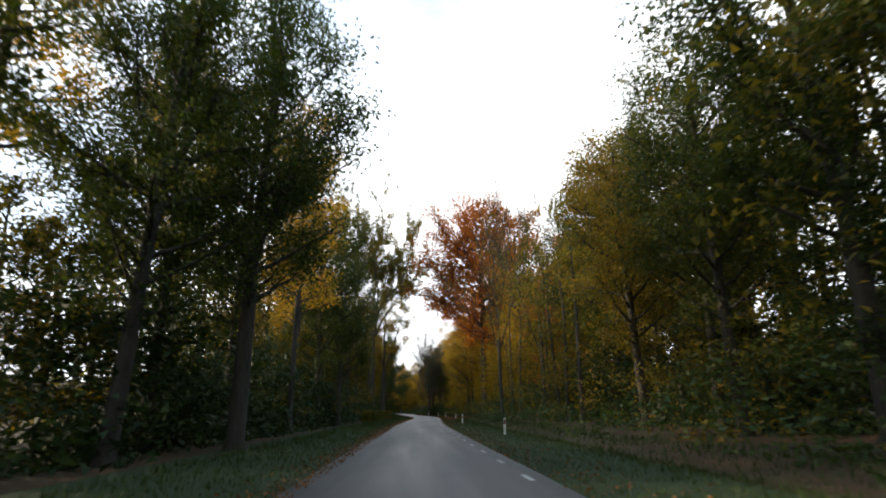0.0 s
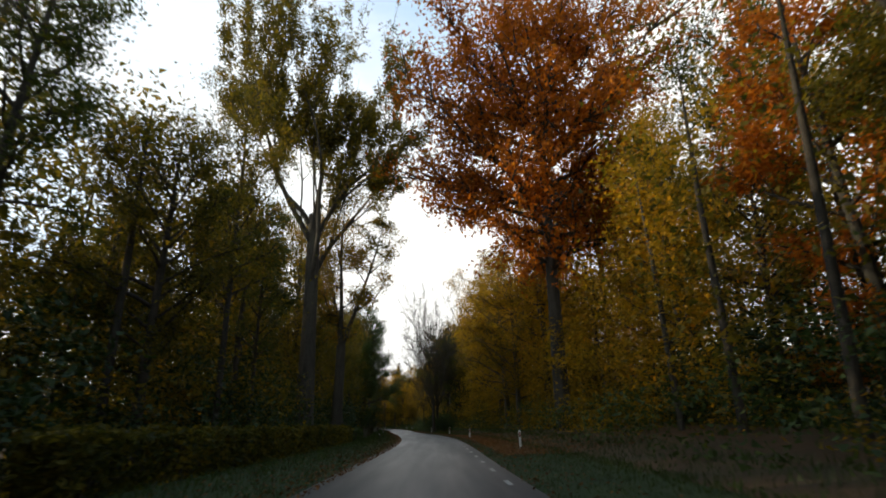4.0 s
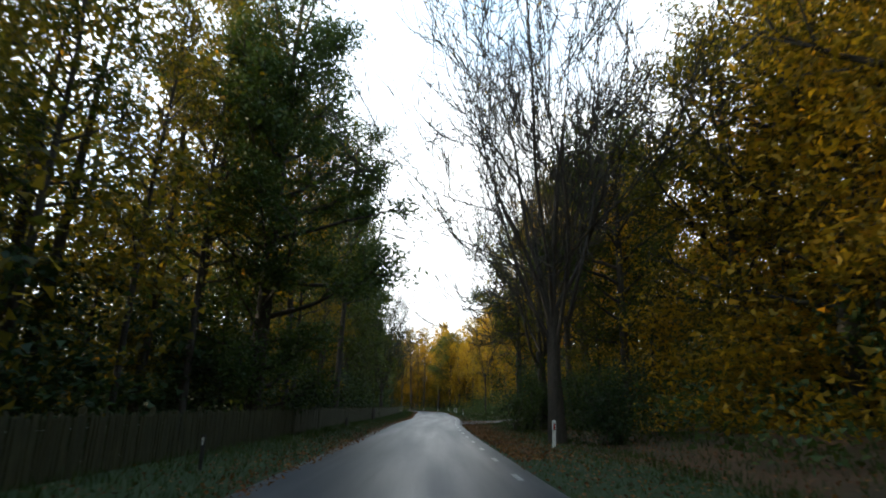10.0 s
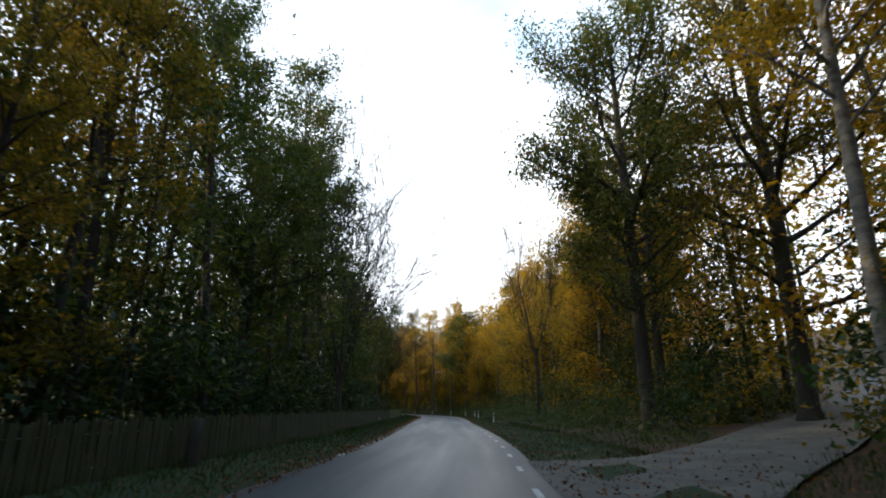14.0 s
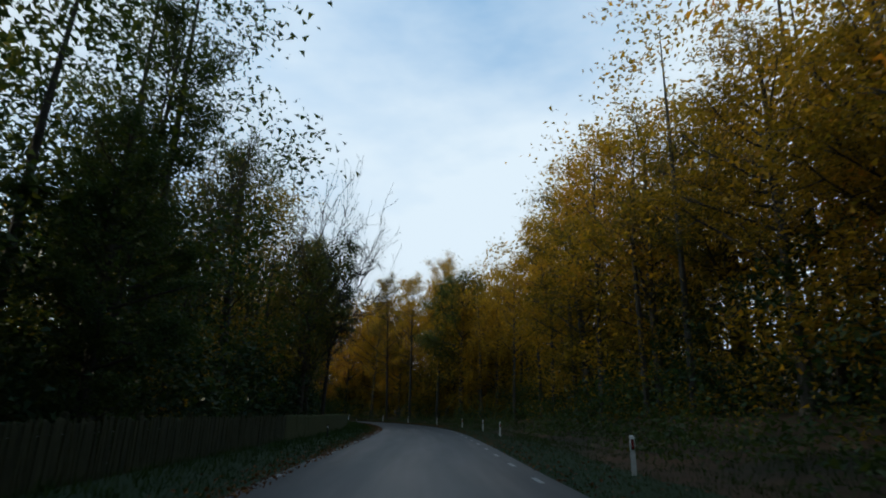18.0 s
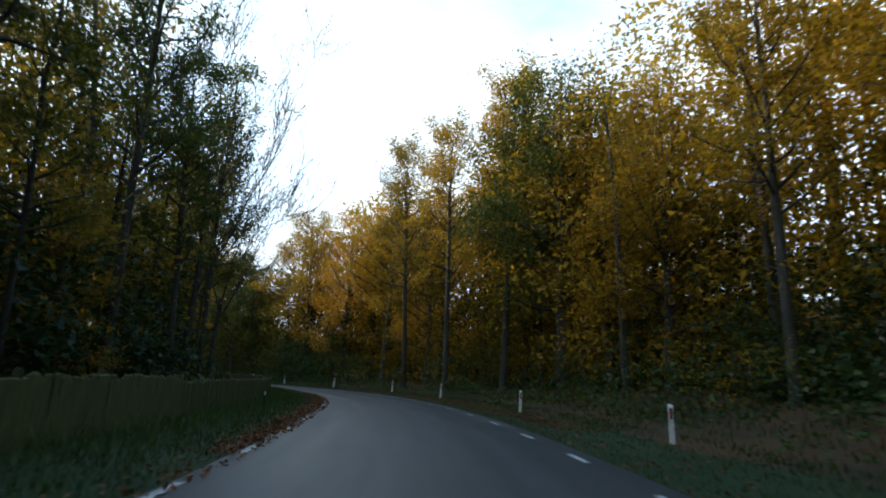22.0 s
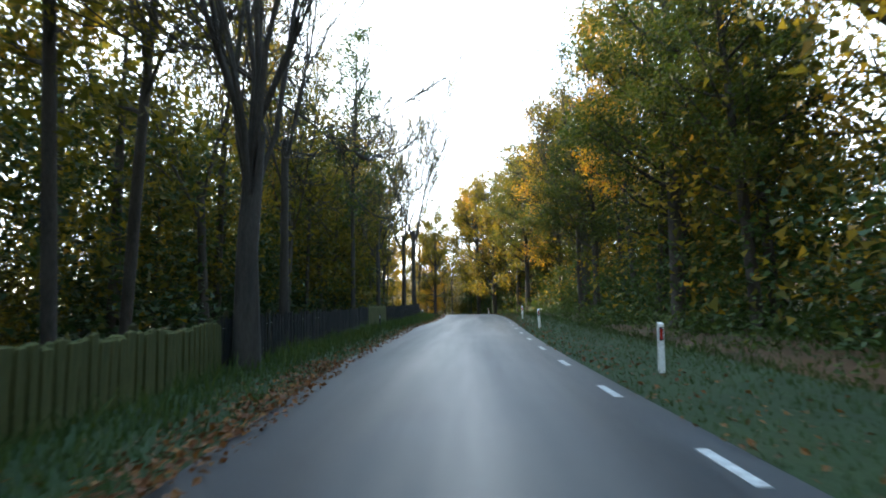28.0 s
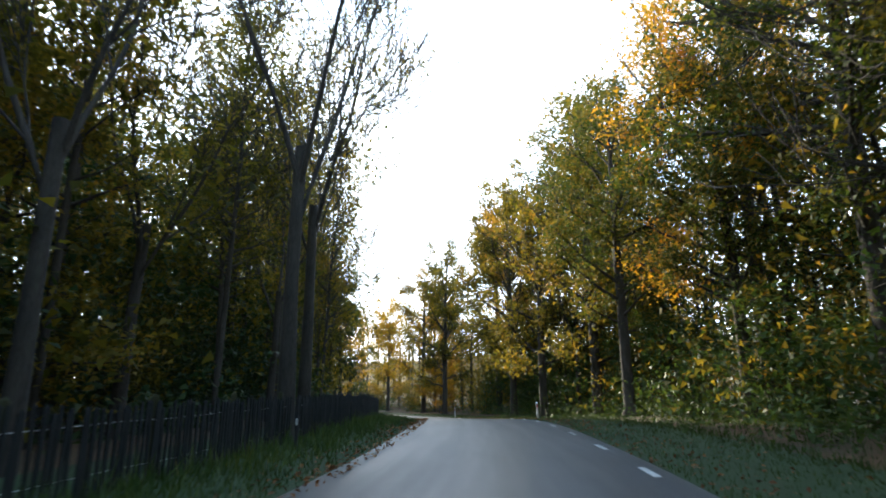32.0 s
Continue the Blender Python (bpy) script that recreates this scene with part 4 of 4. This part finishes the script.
# runs on unseen behind the start, added there to block sky light
deep_woods("woodland", 1, OLIVE, BARK_DARK, 54, "deep woodland of olive-leaved trees", [(-45, 92), (300, 345), (450, 560)], (13, 19, 28), 19, 1300)


def undergrowth(side, mat, seed, label, s0, s1, near, deep, tall, count, size=0.30):
    rng = np.random.default_rng(seed)
    hubs = max(20, count // 60)
    s = rng.uniform(s0, s1, hubs)
    out = near + (deep - near) * rng.random(hubs) ** 1.4
    d = np.array([o + MARGIN_R if side > 0 else -width_at(a) - MARGIN_L - o for a, o in zip(s, out)])
    p = np.array([on_road(a, b) for a, b in zip(s, d)])
    z = rise(s, d)
    h = tall * rng.random(hubs) ** 1.5 * (0.5 + 0.5 * np.clip((out - near) / 5, 0, 1))
    open_ = ~((d > 0) & (s - d * 1.1 > 187.5) & (s - d * 1.1 < 194))
    p, z, h = p[open_], z[open_], h[open_]
    i = rng.integers(0, len(p), count)
    c = np.c_[p[i], z[i] + h[i]] + rng.normal(0, 1, (count, 3)) * [0.62, 0.62, 0.36]
    c[:, 2] = np.maximum(c[:, 2], z[i] + 0.03)
    ob = new("undergrowth", leaf_mesh("undergrowth", rng, c, size, mat))
    tagged(ob, label, "undergrowth", kind="stuff")


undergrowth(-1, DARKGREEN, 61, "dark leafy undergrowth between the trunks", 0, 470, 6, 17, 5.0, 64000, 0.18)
undergrowth(-1, OLIVE, 62, "yellowing undergrowth between the trunks", 60, 470, 8, 22, 9.0, 54000, 0.16)
undergrowth(1, SHRUBGREEN, 63, "green undergrowth and brambles at the forest edge", 0, 470, 5.5, 15, 4.0, 64000, 0.16)
undergrowth(1, OLIVE, 64, "olive undergrowth between the trunks", 0, 470, 8, 22, 9.0, 52000, 0.15)
undergrowth(1, GOLD, 65, "golden young leaves under the beeches", 94, 350, 9, 24, 10.0, 55000, 0.14)
undergrowth(1, SHRUBGREEN, 66, "low brambles and nettles behind the verge", 200, 420, 4.2, 8, 0.9, 24000, 0.12)
undergrowth(1, GOLD, 45, "golden beech leaves on low boughs at the forest edge", 98, 172, 8, 18, 16.0, 46000, 0.20)
# thickets that close the lower woods; the dark greens put shade into the colour
undergrowth(-1, GREEN, 38, "dull green boughs deep behind the fence", 146, 202, 13, 25, 20.0, 44000, 0.27)
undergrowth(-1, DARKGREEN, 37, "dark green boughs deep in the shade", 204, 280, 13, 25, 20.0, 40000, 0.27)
undergrowth(-1, DARKGREEN, 36, "dark boughs deep behind the slender trees", 335, 402, 12, 24, 17.0, 40000, 0.25)
undergrowth(1, OLIVE, 35, "olive boughs deep in the woods past the track", 162, 215, 15, 26, 17.0, 34000, 0.25)
undergrowth(1, GOLD, 34, "golden boughs deep under the great beech", 90, 140, 14, 26, 19.0, 32000, 0.26)
undergrowth(1, OLIVE, 33, "olive boughs deep on the outer bank", 258, 315, 13, 24, 19.0, 32000, 0.25)
undergrowth(1, DARKGREEN, 39, "shade-dark thicket beyond the track", 150, 225, 10, 17, 11.0, 30000, 0.20)
undergrowth(1, DARKGREEN, 42, "shade-dark thicket between the trunks of the bank", 225, 318, 11, 18, 11.0, 44000, 0.21)
undergrowth(-1, DARKGREEN, 43, "shade-dark thicket behind the hedge", 64, 130, 8.5, 14, 9.0, 36000, 0.19)
undergrowth(-1, DARKGREEN, 67, "shade-dark thicket under the trees", 14, 66, 6, 12, 8.0, 40000, 0.21)
undergrowth(-1, DARKGREEN, 68, "shade-dark thicket behind the fence", 126, 300, 6.5, 12, 8.0, 70000, 0.22)
undergrowth(-1, DARKGREEN, 70, "shade-dark thicket between close-set trunks", 298, 440, 7.5, 14, 12.0, 70000, 0.19)
undergrowth(1, DARKGREEN, 69, "shade-dark thicket under the trees on the bank", 20, 100, 13, 19, 8.0, 40000, 0.21)
undergrowth(1, SHRUBGREEN, 60, "green thicket at the forest edge", 330, 430, 6.5, 13, 8.0, 50000, 0.18)

# ---- hedges ----
def hedge(s0, s1, offset, depth, height, seed, label):
    rng = np.random.default_rng(seed)
    span = s1 - s0
    n = int(span * 420)
    u = rng.uniform(0, span, n)
    face = rng.choice(4, n, p=[0.42, 0.26, 0.22, 0.10])
    v = rng.uniform(0, depth, n)
    z = rng.uniform(0, height, n)
    v = np.where(face == 0, 0 + rng.normal(0, 0.06, n), np.where(face == 2, depth + rng.normal(0, 0.06, n), v))
    z = np.where(face == 1, height + rng.normal(0, 0.05, n), z)
    u = np.where(face == 3, np.where(rng.random(n) < 0.5, 0, span) + rng.normal(0, 0.06, n), u)
    z = np.clip(z + 0.06 * np.sin(u * 1.7) * z, 0.02, None)
    pts = np.array([on_road(s0 + a, -width_at(s0 + a) - MARGIN_L - offset - b) for a, b in zip(u, v)])
    top = new("hedge")
    core = Wood()
    for q in np.arange(0.3, span, 0.45):
        x, y = on_road(s0 + q, -width_at(s0 + q) - MARGIN_L - offset - depth / 2)
        for _ in range(3):
            core.add([(x, y, -0.1), (x + rng.normal(0, 0.15), y + rng.normal(0, 0.15), height * 0.5), (x + rng.normal(0, 0.3), y + rng.normal(0, 0.3), height * 0.92)], [0.03, 0.022, 0.01], 4)
    part("wood", core.mesh("wood", BARK_DARK), None, top)
    part("foliage", leaf_mesh("foliage", rng, np.c_[pts, z], 0.14, OLIVE if seed % 2 else SHRUBGREEN, fold=True), None, top)
    tagged(top, label, "hedge")


hedge(72, 112, 4.0, 1.1, 1.25, 71, "long clipped hedge with olive-green leaves")
hedge(114, 121, 3.6, 1.6, 1.05, 72, "short rounded green hedge beside the road")


# ---- stake fence along the woods ----
def fence_out(s):
    return float(np.interp(s, [115, 185, 290, 323, 350, 400], [3.6, 2.9, 2.8, 2.0, 2.0, 2.3]))


def fence_spot(s, more=0.0):
    return on_road(s, -width_at(s) - MARGIN_L - fence_out(s) - more)


def stake_mesh(name, mat, w=0.075, h=1.12):
    """A split stake with a chamfered tip."""
    t = w * 0.45
    v = [(-w / 2, -t / 2, -0.15), (w / 2, -t / 2, -0.15), (w / 2 * 0.8, t / 2, -0.15), (-w / 2 * 0.8, t / 2, -0.15),
         (-w / 2, -t / 2, h * 0.96), (w / 2, -t / 2, h * 0.97), (w / 2 * 0.8, t / 2, h * 0.95), (-w / 2 * 0.8, t / 2, h * 0.95),
         (-0.01, 0, h)]
    f = [(0, 1, 5, 4), (1, 2, 6, 5), (2, 3, 7, 6), (3, 0, 4, 7), (4, 5, 8), (5, 6, 8), (6, 7, 8), (7, 4, 8)]
    return mesh_of(name, v, f, mat)


# "moss" is the brighter tone that stands for more light at the bend
STAKES = {"olive": stake_mesh("stake", STAKE), "moss": stake_mesh("stake", STAKE_BRIGHT, 0.15), "dark": stake_mesh("stake", STAKE_DARK, 0.06, 1.10)}
POSTS = {"olive": stake_mesh("post", STAKE, 0.13, 1.25), "moss": stake_mesh("post", STAKE, 0.13, 1.25), "dark": stake_mesh("post", STAKE, 0.11, 1.22)}


def fence(s0, s1, step, tone, single, seed, label):
    rng = np.random.default_rng(seed)
    top = new("fence")
    base = np.array([(v.co.x, v.co.y, v.co.z) for v in STAKES[tone].vertices])
    faces = [tuple(p.vertices) for p in STAKES[tone].polygons]
    verts, all_faces = [], []
    tall = 0.88 if single else 1.0
    for s in np.arange(s0, s1, step):
        x, y = fence_spot(s + rng.normal(0, 0.015))
        m = (Matrix.Translation((x, y, float(level(s)))) @ Matrix.Rotation(heading_at(s) + math.pi / 2, 4, "Z") @ Matrix.Rotation(rng.normal(0, 0.03), 4, "Y")
             @ Matrix.Diagonal((rng.uniform(0.7, 1.25), 1, rng.uniform(0.93, 1.05) * tall, 1)))
        if single:
            ob = new("stake", STAKES[tone])
            ob.parent = top
            ob.matrix_local = m
        else:
            k = len(verts)
            verts += [tuple(m @ Vector(b)) for b in base]
            all_faces += [tuple(i + k for i in f) for f in faces]
    if single:
        for s in np.arange(s0, s1, step / 2):
            x, y = fence_spot(s + rng.normal(0, 0.02), 0.05)
            m = (Matrix.Translation((x, y, float(level(s)) - rng.uniform(0, 0.06))) @ Matrix.Rotation(heading_at(s) + math.pi / 2, 4, "Z")
                 @ Matrix.Rotation(rng.normal(0, 0.03), 4, "Y") @ Matrix.Diagonal((rng.uniform(0.8, 1.4), 1, tall, 1)))
            k = len(verts)
            verts += [tuple(m @ Vector(b)) for b in base]
            all_faces += [tuple(i + k for i in f) for f in faces]
    if verts:
        part("palisade", mesh_of("palisade", verts, all_faces, {"olive": STAKE, "moss": STAKE_BRIGHT, "dark": STAKE_DARK}[tone]), None, top)["kind"] = "stuff"
    for s in np.arange(s0 + 0.4, s1, 2.6):
        x, y = fence_spot(s, 0.09)
        ob = new("post", POSTS[tone])
        ob.parent = top
        ob.matrix_local = Matrix.Translation((x, y, float(level(s)))) @ Matrix.Rotation(heading_at(s) + rng.normal(0, 0.2), 4, "Z") @ Matrix.Rotation(rng.normal(0, 0.04), 4, "X") @ Matrix.Diagonal((1, 1, tall, 1))
    for z in (0.28, 0.86 * tall):
        w = Wood()
        pts = [(*fence_spot(s, 0.045), z + float(level(s)) + 0.01 * math.sin(s * 2)) for s in np.arange(s0, s1 + 0.01, 1.0)]
        w.add(pts, [0.006] * len(pts), 4)
        part("wire", w.mesh("wire", METAL), None, top)
    tagged(top, label, "fence", "fence sections along the road")


fence(122, 164, 0.09, "olive", False, 81, "weathered stake fence with mossy olive wood")
fence(164, 206, 0.09, "olive", False, 82, "weathered stake fence with trees behind it")
fence(206, 248, 0.09, "olive", False, 83, "stake fence in deep shade under tall trees")
fence(248, 284, 0.09, "moss", False, 84, "bright olive stake fence on the inside of the bend")
fence(284, 304, 0.20, "moss", True, 85, "bright olive stake fence round the bend")
fence(304, 324, 0.20, "moss", True, 86, "bright olive stake fence above green weeds")
fence(324, 343, 0.20, "moss", True, 87, "olive stake fence with darker gaps")
fence(343, 360, 0.10, "dark", False, 88, "dark blackened stake fence with pale posts")
fence(360.2, 364.6, 0.09, "moss", False, 89, "short olive panel of close-set stakes")
fence(364.8, 400, 0.12, "dark", False, 90, "dark stake fence fading into the trees")


# ---- reflector posts ----
def reflector_post():
    """White plastic post with a sloped cap and a red reflector on the face towards the traffic."""
    top = new("reflector_post")
    bm = bmesh.new()
    prof = [(-0.06, -0.035), (0.06, -0.035), (0.045, 0.04), (-0.045, 0.04)]
    low = [bm.verts.new((x, y, -0.25)) for x, y in prof]
    mid = [bm.verts.new((x, y, 0.86)) for x, y in prof]
    cap = [bm.verts.new((x * 0.92, y * 0.9, 0.90 + (0.025 if y > 0 else 0))) for x, y in prof]
    for a, b in ((low, mid), (mid, cap)):
        for i in range(4):
            bm.faces.new((a[i], a[(i + 1) % 4], b[(i + 1) % 4], b[i]))
    bm.faces.new(cap)
    bmesh.ops.bevel(bm, geom=[e for e in bm.edges if abs(e.verts[0].co.z - e.verts[1].co.z) > 0.3], offset=0.012, segments=2, affect="EDGES")
    part("body", bm, WHITE, top)
    part("band", box_bm(0.074, 0.006, 0.24, (0, -0.036, 0.72), 0.002), BLACK, top, "black recessed plate")
    part("reflector", box_bm(0.045, 0.010, 0.18, (0, -0.042, 0.72), 0.003), RED, top, "red reflector")
    return tagged(top, "white reflector post with a red reflector on the verge", "road post", "reflector posts")


RIGHT_POSTS = [(31.6, 2.5), (59.6, 2.2), (91, 2.6), (115.6, 1.75), (140.5, 2.5), (162.5, 2.4), (236, 2.4), (259, 2.25), (271, 2.9), (281, 2.9), (291.5, 2.5),
               (304, 2.8), (312.5, 3.0), (321.5, 2.5), (330.5, 2.3), (336.5, 1.7), (342.5, 1.4), (359.3, 1.15), (372.5, 1.25), (400, 1.6), (424, 1.5)]
rng = np.random.default_rng(91)
first = None
ARMED = (291.5, 312.5)                    # posts that carry a small yellowed bar on one side
for s, d in RIGHT_POSTS:
    x, y = on_road(s, d)
    m = pose(x, y, float(level(s)) - 0.01, rng.normal(0, 1.5), rng.normal(0, 2.0), math.degrees(heading_at(s)) + rng.normal(0, 5))
    if first is None:
        first = reflector_post()
        first.matrix_basis = m
    else:
        ob = copy_thing(first, m)
        if s in ARMED:
            part("side_bar", box_bm(0.26, 0.03, 0.045, (0.17, 0.01, 0.74), 0.006), STAKE_BRIGHT, ob, "short yellowed wooden bar")
            tagged(ob, "white reflector post with a yellowed side bar above leaf litter")


def marker_post():
    """A low dark post with a small white reflector, on the other verge."""
    top = new("marker_post")
    part("body", box_bm(0.07, 0.07, 0.9, (0, 0, 0.25), 0.01), BLACK, top)
    part("reflector", box_bm(0.04, 0.012, 0.14, (0, -0.04, 0.58), 0.003), WHITE, top, "small white reflector")
    return tagged(top, "low dark post with a small white reflector", "road post", "marker posts")


first = None
for s in (113, 141, 155, 224, 252, 289, 321, 361, 380):
    x, y = on_road(s, -width_at(s) - MARGIN_L - (1.35 if 300 < s < 340 else 1.6))
    m = pose(x, y, float(level(s)), 0, 0, math.degrees(heading_at(s)))
    if first is None:
        first = marker_post()
        first.matrix_basis = m
    else:
        copy_thing(first, m)

# stump of an old post and a thick stub by the fence
for s, out, h, r in ((194.5, 2.5, 1.05, 0.16), (178.5, 2.2, 0.55, 0.09)):
    x, y = on_road(s, -width_at(s) - MARGIN_L - out)
    w = Wood()
    w.add([(0, 0, -0.2), (0.01, 0, h * 0.5), (0.02, 0.01, h), (0.02, 0.01, h + 0.02)], [r * 1.1, r, r * 0.95, 0.01], 9)
    ob = new("wooden_stub", w.mesh("wooden_stub", BARK_DARK))
    ob.location = (x, y, 0)
    tagged(ob, "dark weathered wooden stub at the fence line", "stub")


# ---- side track ----
def side_track():
    verts, faces = [], []
    for i, u in enumerate(np.linspace(0, 42, 28)):
        centre = 190.5 + u * 1.1
        half = 2.9 + 3.2 * math.exp(-u / 2.0)
        for j in range(7):
            s = centre + half * (j / 3 - 1)
            x, y = on_road(s, MARGIN_R - 0.1 + u)
            z = float(rise(s, MARGIN_R + u)) * min(1, u / 4) + 0.035 + 0.02 * math.cos(j * 2.1)
            verts.append((x, y, z if u > 0.5 else 0.012))
    for i in range(27):
        for j in range(6):
            a = i * 7 + j
            faces.append((a, a + 7, a + 8, a + 1))
    ob = new("track", mesh_of("track", verts, faces, GRAVEL, True))
    tagged(ob, "pale gravel forest track joining the road", "track", kind="structure")


side_track()


# ---- grass, weeds and fallen leaves ----
def grass(side, s0, s1, near, far, count, low, high, seed, label, mat=GRASS):
    rng = np.random.default_rng(seed)
    s = rng.uniform(s0, s1, count)
    u = rng.random(count)
    d = np.empty(count)
    for i in range(count):
        f = far(s[i]) if callable(far) else far
        o = near + (f - near) * u[i]
        d[i] = o + MARGIN_R if side > 0 else -width_at(s[i]) - MARGIN_L - o
    keep = ~((d > 0) & (np.abs(s - d * 1.1 - 190.5) < 2.8 + 3.0 * np.exp(-d / 2.0)))
    s, d, u = s[keep], d[keep], u[keep]
    p = np.array([on_road(a, b) for a, b in zip(s, d)])
    k = len(p)
    z = np.asarray(level(s)) + np.where((d > 3.3) | (d < -9.5), rise(s, d) - level(s), 0.0)
    clump = 0.6 + 0.4 * np.sin(s * 2.3 + d * 3.1) * np.cos(s * 0.9 - d * 1.7)
    h = rng.uniform(low, high, k) * (0.45 + 0.55 * u) * (0.5 + clump * 0.7)
    a = rng.uniform(0, 6.28, k)
    w = rng.uniform(0.006, 0.015, k) * (1 + 0.7 * u)
    bx, by = np.cos(a) * w, np.sin(a) * w
    lx, ly = rng.normal(0, 0.35, k) * h, rng.normal(0, 0.35, k) * h
    v = np.stack([np.c_[p[:, 0] - bx, p[:, 1] - by, z - 0.01], np.c_[p[:, 0] + bx, p[:, 1] + by, z - 0.01], np.c_[p[:, 0] + lx, p[:, 1] + ly, z + h]], axis=1).reshape(-1, 3)
    ob = new("grass", mesh_of("grass", v, np.arange(3 * k).reshape(-1, 3), mat))
    tagged(ob, label, "grass", kind="stuff")


grass(1, -2, 440, 0.02, 3.6, 130000, 0.07, 0.22, 101, "uneven green grass on the verge")
grass(-1, -2, 440, 0.10, lambda s: fence_out(s) + 0.1, 105000, 0.10, 0.32, 102, "green grass and weeds between asphalt and fence")
grass(-1, 270, 420, 0.7, lambda s: fence_out(s) + 0.05, 14000, 0.25, 0.6, 103, "taller weeds at the foot of the fence", SHRUBGREEN)
grass(1, 0, 420, 2.8, 7.0, 34000, 0.14, 0.38, 104, "long grass and nettles behind the verge")


def litter(side, count, s0, s1, spread, seed, label, inner=-0.35, lift=0.03):
    rng = np.random.default_rng(seed)
    s = rng.uniform(s0, s1, count)
    o = inner + np.abs(rng.normal(0, spread, count))
    d = np.array([q + MARGIN_R if side > 0 else -width_at(a) - MARGIN_L - q for a, q in zip(s, o)])
    p = np.array([on_road(a, b) for a, b in zip(s, d)])
    z = np.asarray(level(s)) + np.where(o > 3.2, rise(s, d) - level(s) + lift, lift)
    ob = new("fallen_leaves", leaf_mesh("fallen_leaves", rng, np.c_[p, z + rng.uniform(0, 0.03, count)], 0.065, LITTER, 0.97, 1.3, fold=True))
    tagged(ob, label, "leaf litter", kind="stuff")


litter(-1, 16000, -2, 420, 0.55, 111, "brown fallen leaves along the asphalt's edge")
litter(1, 9000, -2, 420, 1.2, 112, "scattered fallen leaves on the verge", -0.1)
litter(1, 12000, 84, 200, 5.0, 113, "rust-brown fallen leaves on the bank", 0.6)
litter(-1, 6000, 60, 200, 3.0, 114, "fallen leaves under the hedge", 0.3)
litter(-1, 7000, 278, 345, 0.38, 115, "band of rust-brown leaves along the inner edge of the bend", -0.1)
litter(1, 5000, 284, 322, 0.9, 116, "drift of rust-brown leaves on the verge", 0.9)
litter(1, 5000, 158, 186, 1.1, 117, "brown fallen leaves covering the verge before the track", 0.1)
litter(1, 9000, 84, 128, 1.5, 118, "rust-red fallen leaves lying on the grass under the great beech", 0.7, 0.09)


# ---- mended spots in the asphalt ----
def road_patch(s, d, long_, wide, seed):
    rng = np.random.default_rng(seed)
    x, y = on_road(s, d)
    n = 22
    a = np.arange(n) / n * 2 * np.pi
    r = 1 + 0.16 * np.sin(a * 3 + seed) + rng.normal(0, 0.05, n)
    sx, sy = np.sign(np.cos(a)) * np.abs(np.cos(a)) ** 0.6, np.sign(np.sin(a)) * np.abs(np.sin(a)) ** 0.6
    rim = np.c_[sx * wide / 2 * r, sy * long_ / 2 * r]
    verts = [(0, 0, 0.006)] + [(p * 0.96, q * 0.96, 0.006) for p, q in rim] + [(p, q, 0.0) for p, q in rim]
    faces = [(0, 1 + i, 1 + (i + 1) % n) for i in range(n)] + [(1 + i, 1 + n + i, 1 + n + (i + 1) % n, 1 + (i + 1) % n) for i in range(n)]
    ob = new("asphalt_patch", mesh_of("asphalt_patch", verts, faces, PATCH))
    ob.parent = road
    ob.matrix_local = Matrix.Translation((x, y, float(level(s)) + 0.006)) @ Matrix.Rotation(heading_at(s), 4, "Z")


for s, d, long_, wide, seed in ((352.5, -2.75, 2.2, 0.8, 1), (349.3, -2.9, 0.9, 0.5, 2)):
    road_patch(s, d, long_, wide, seed)
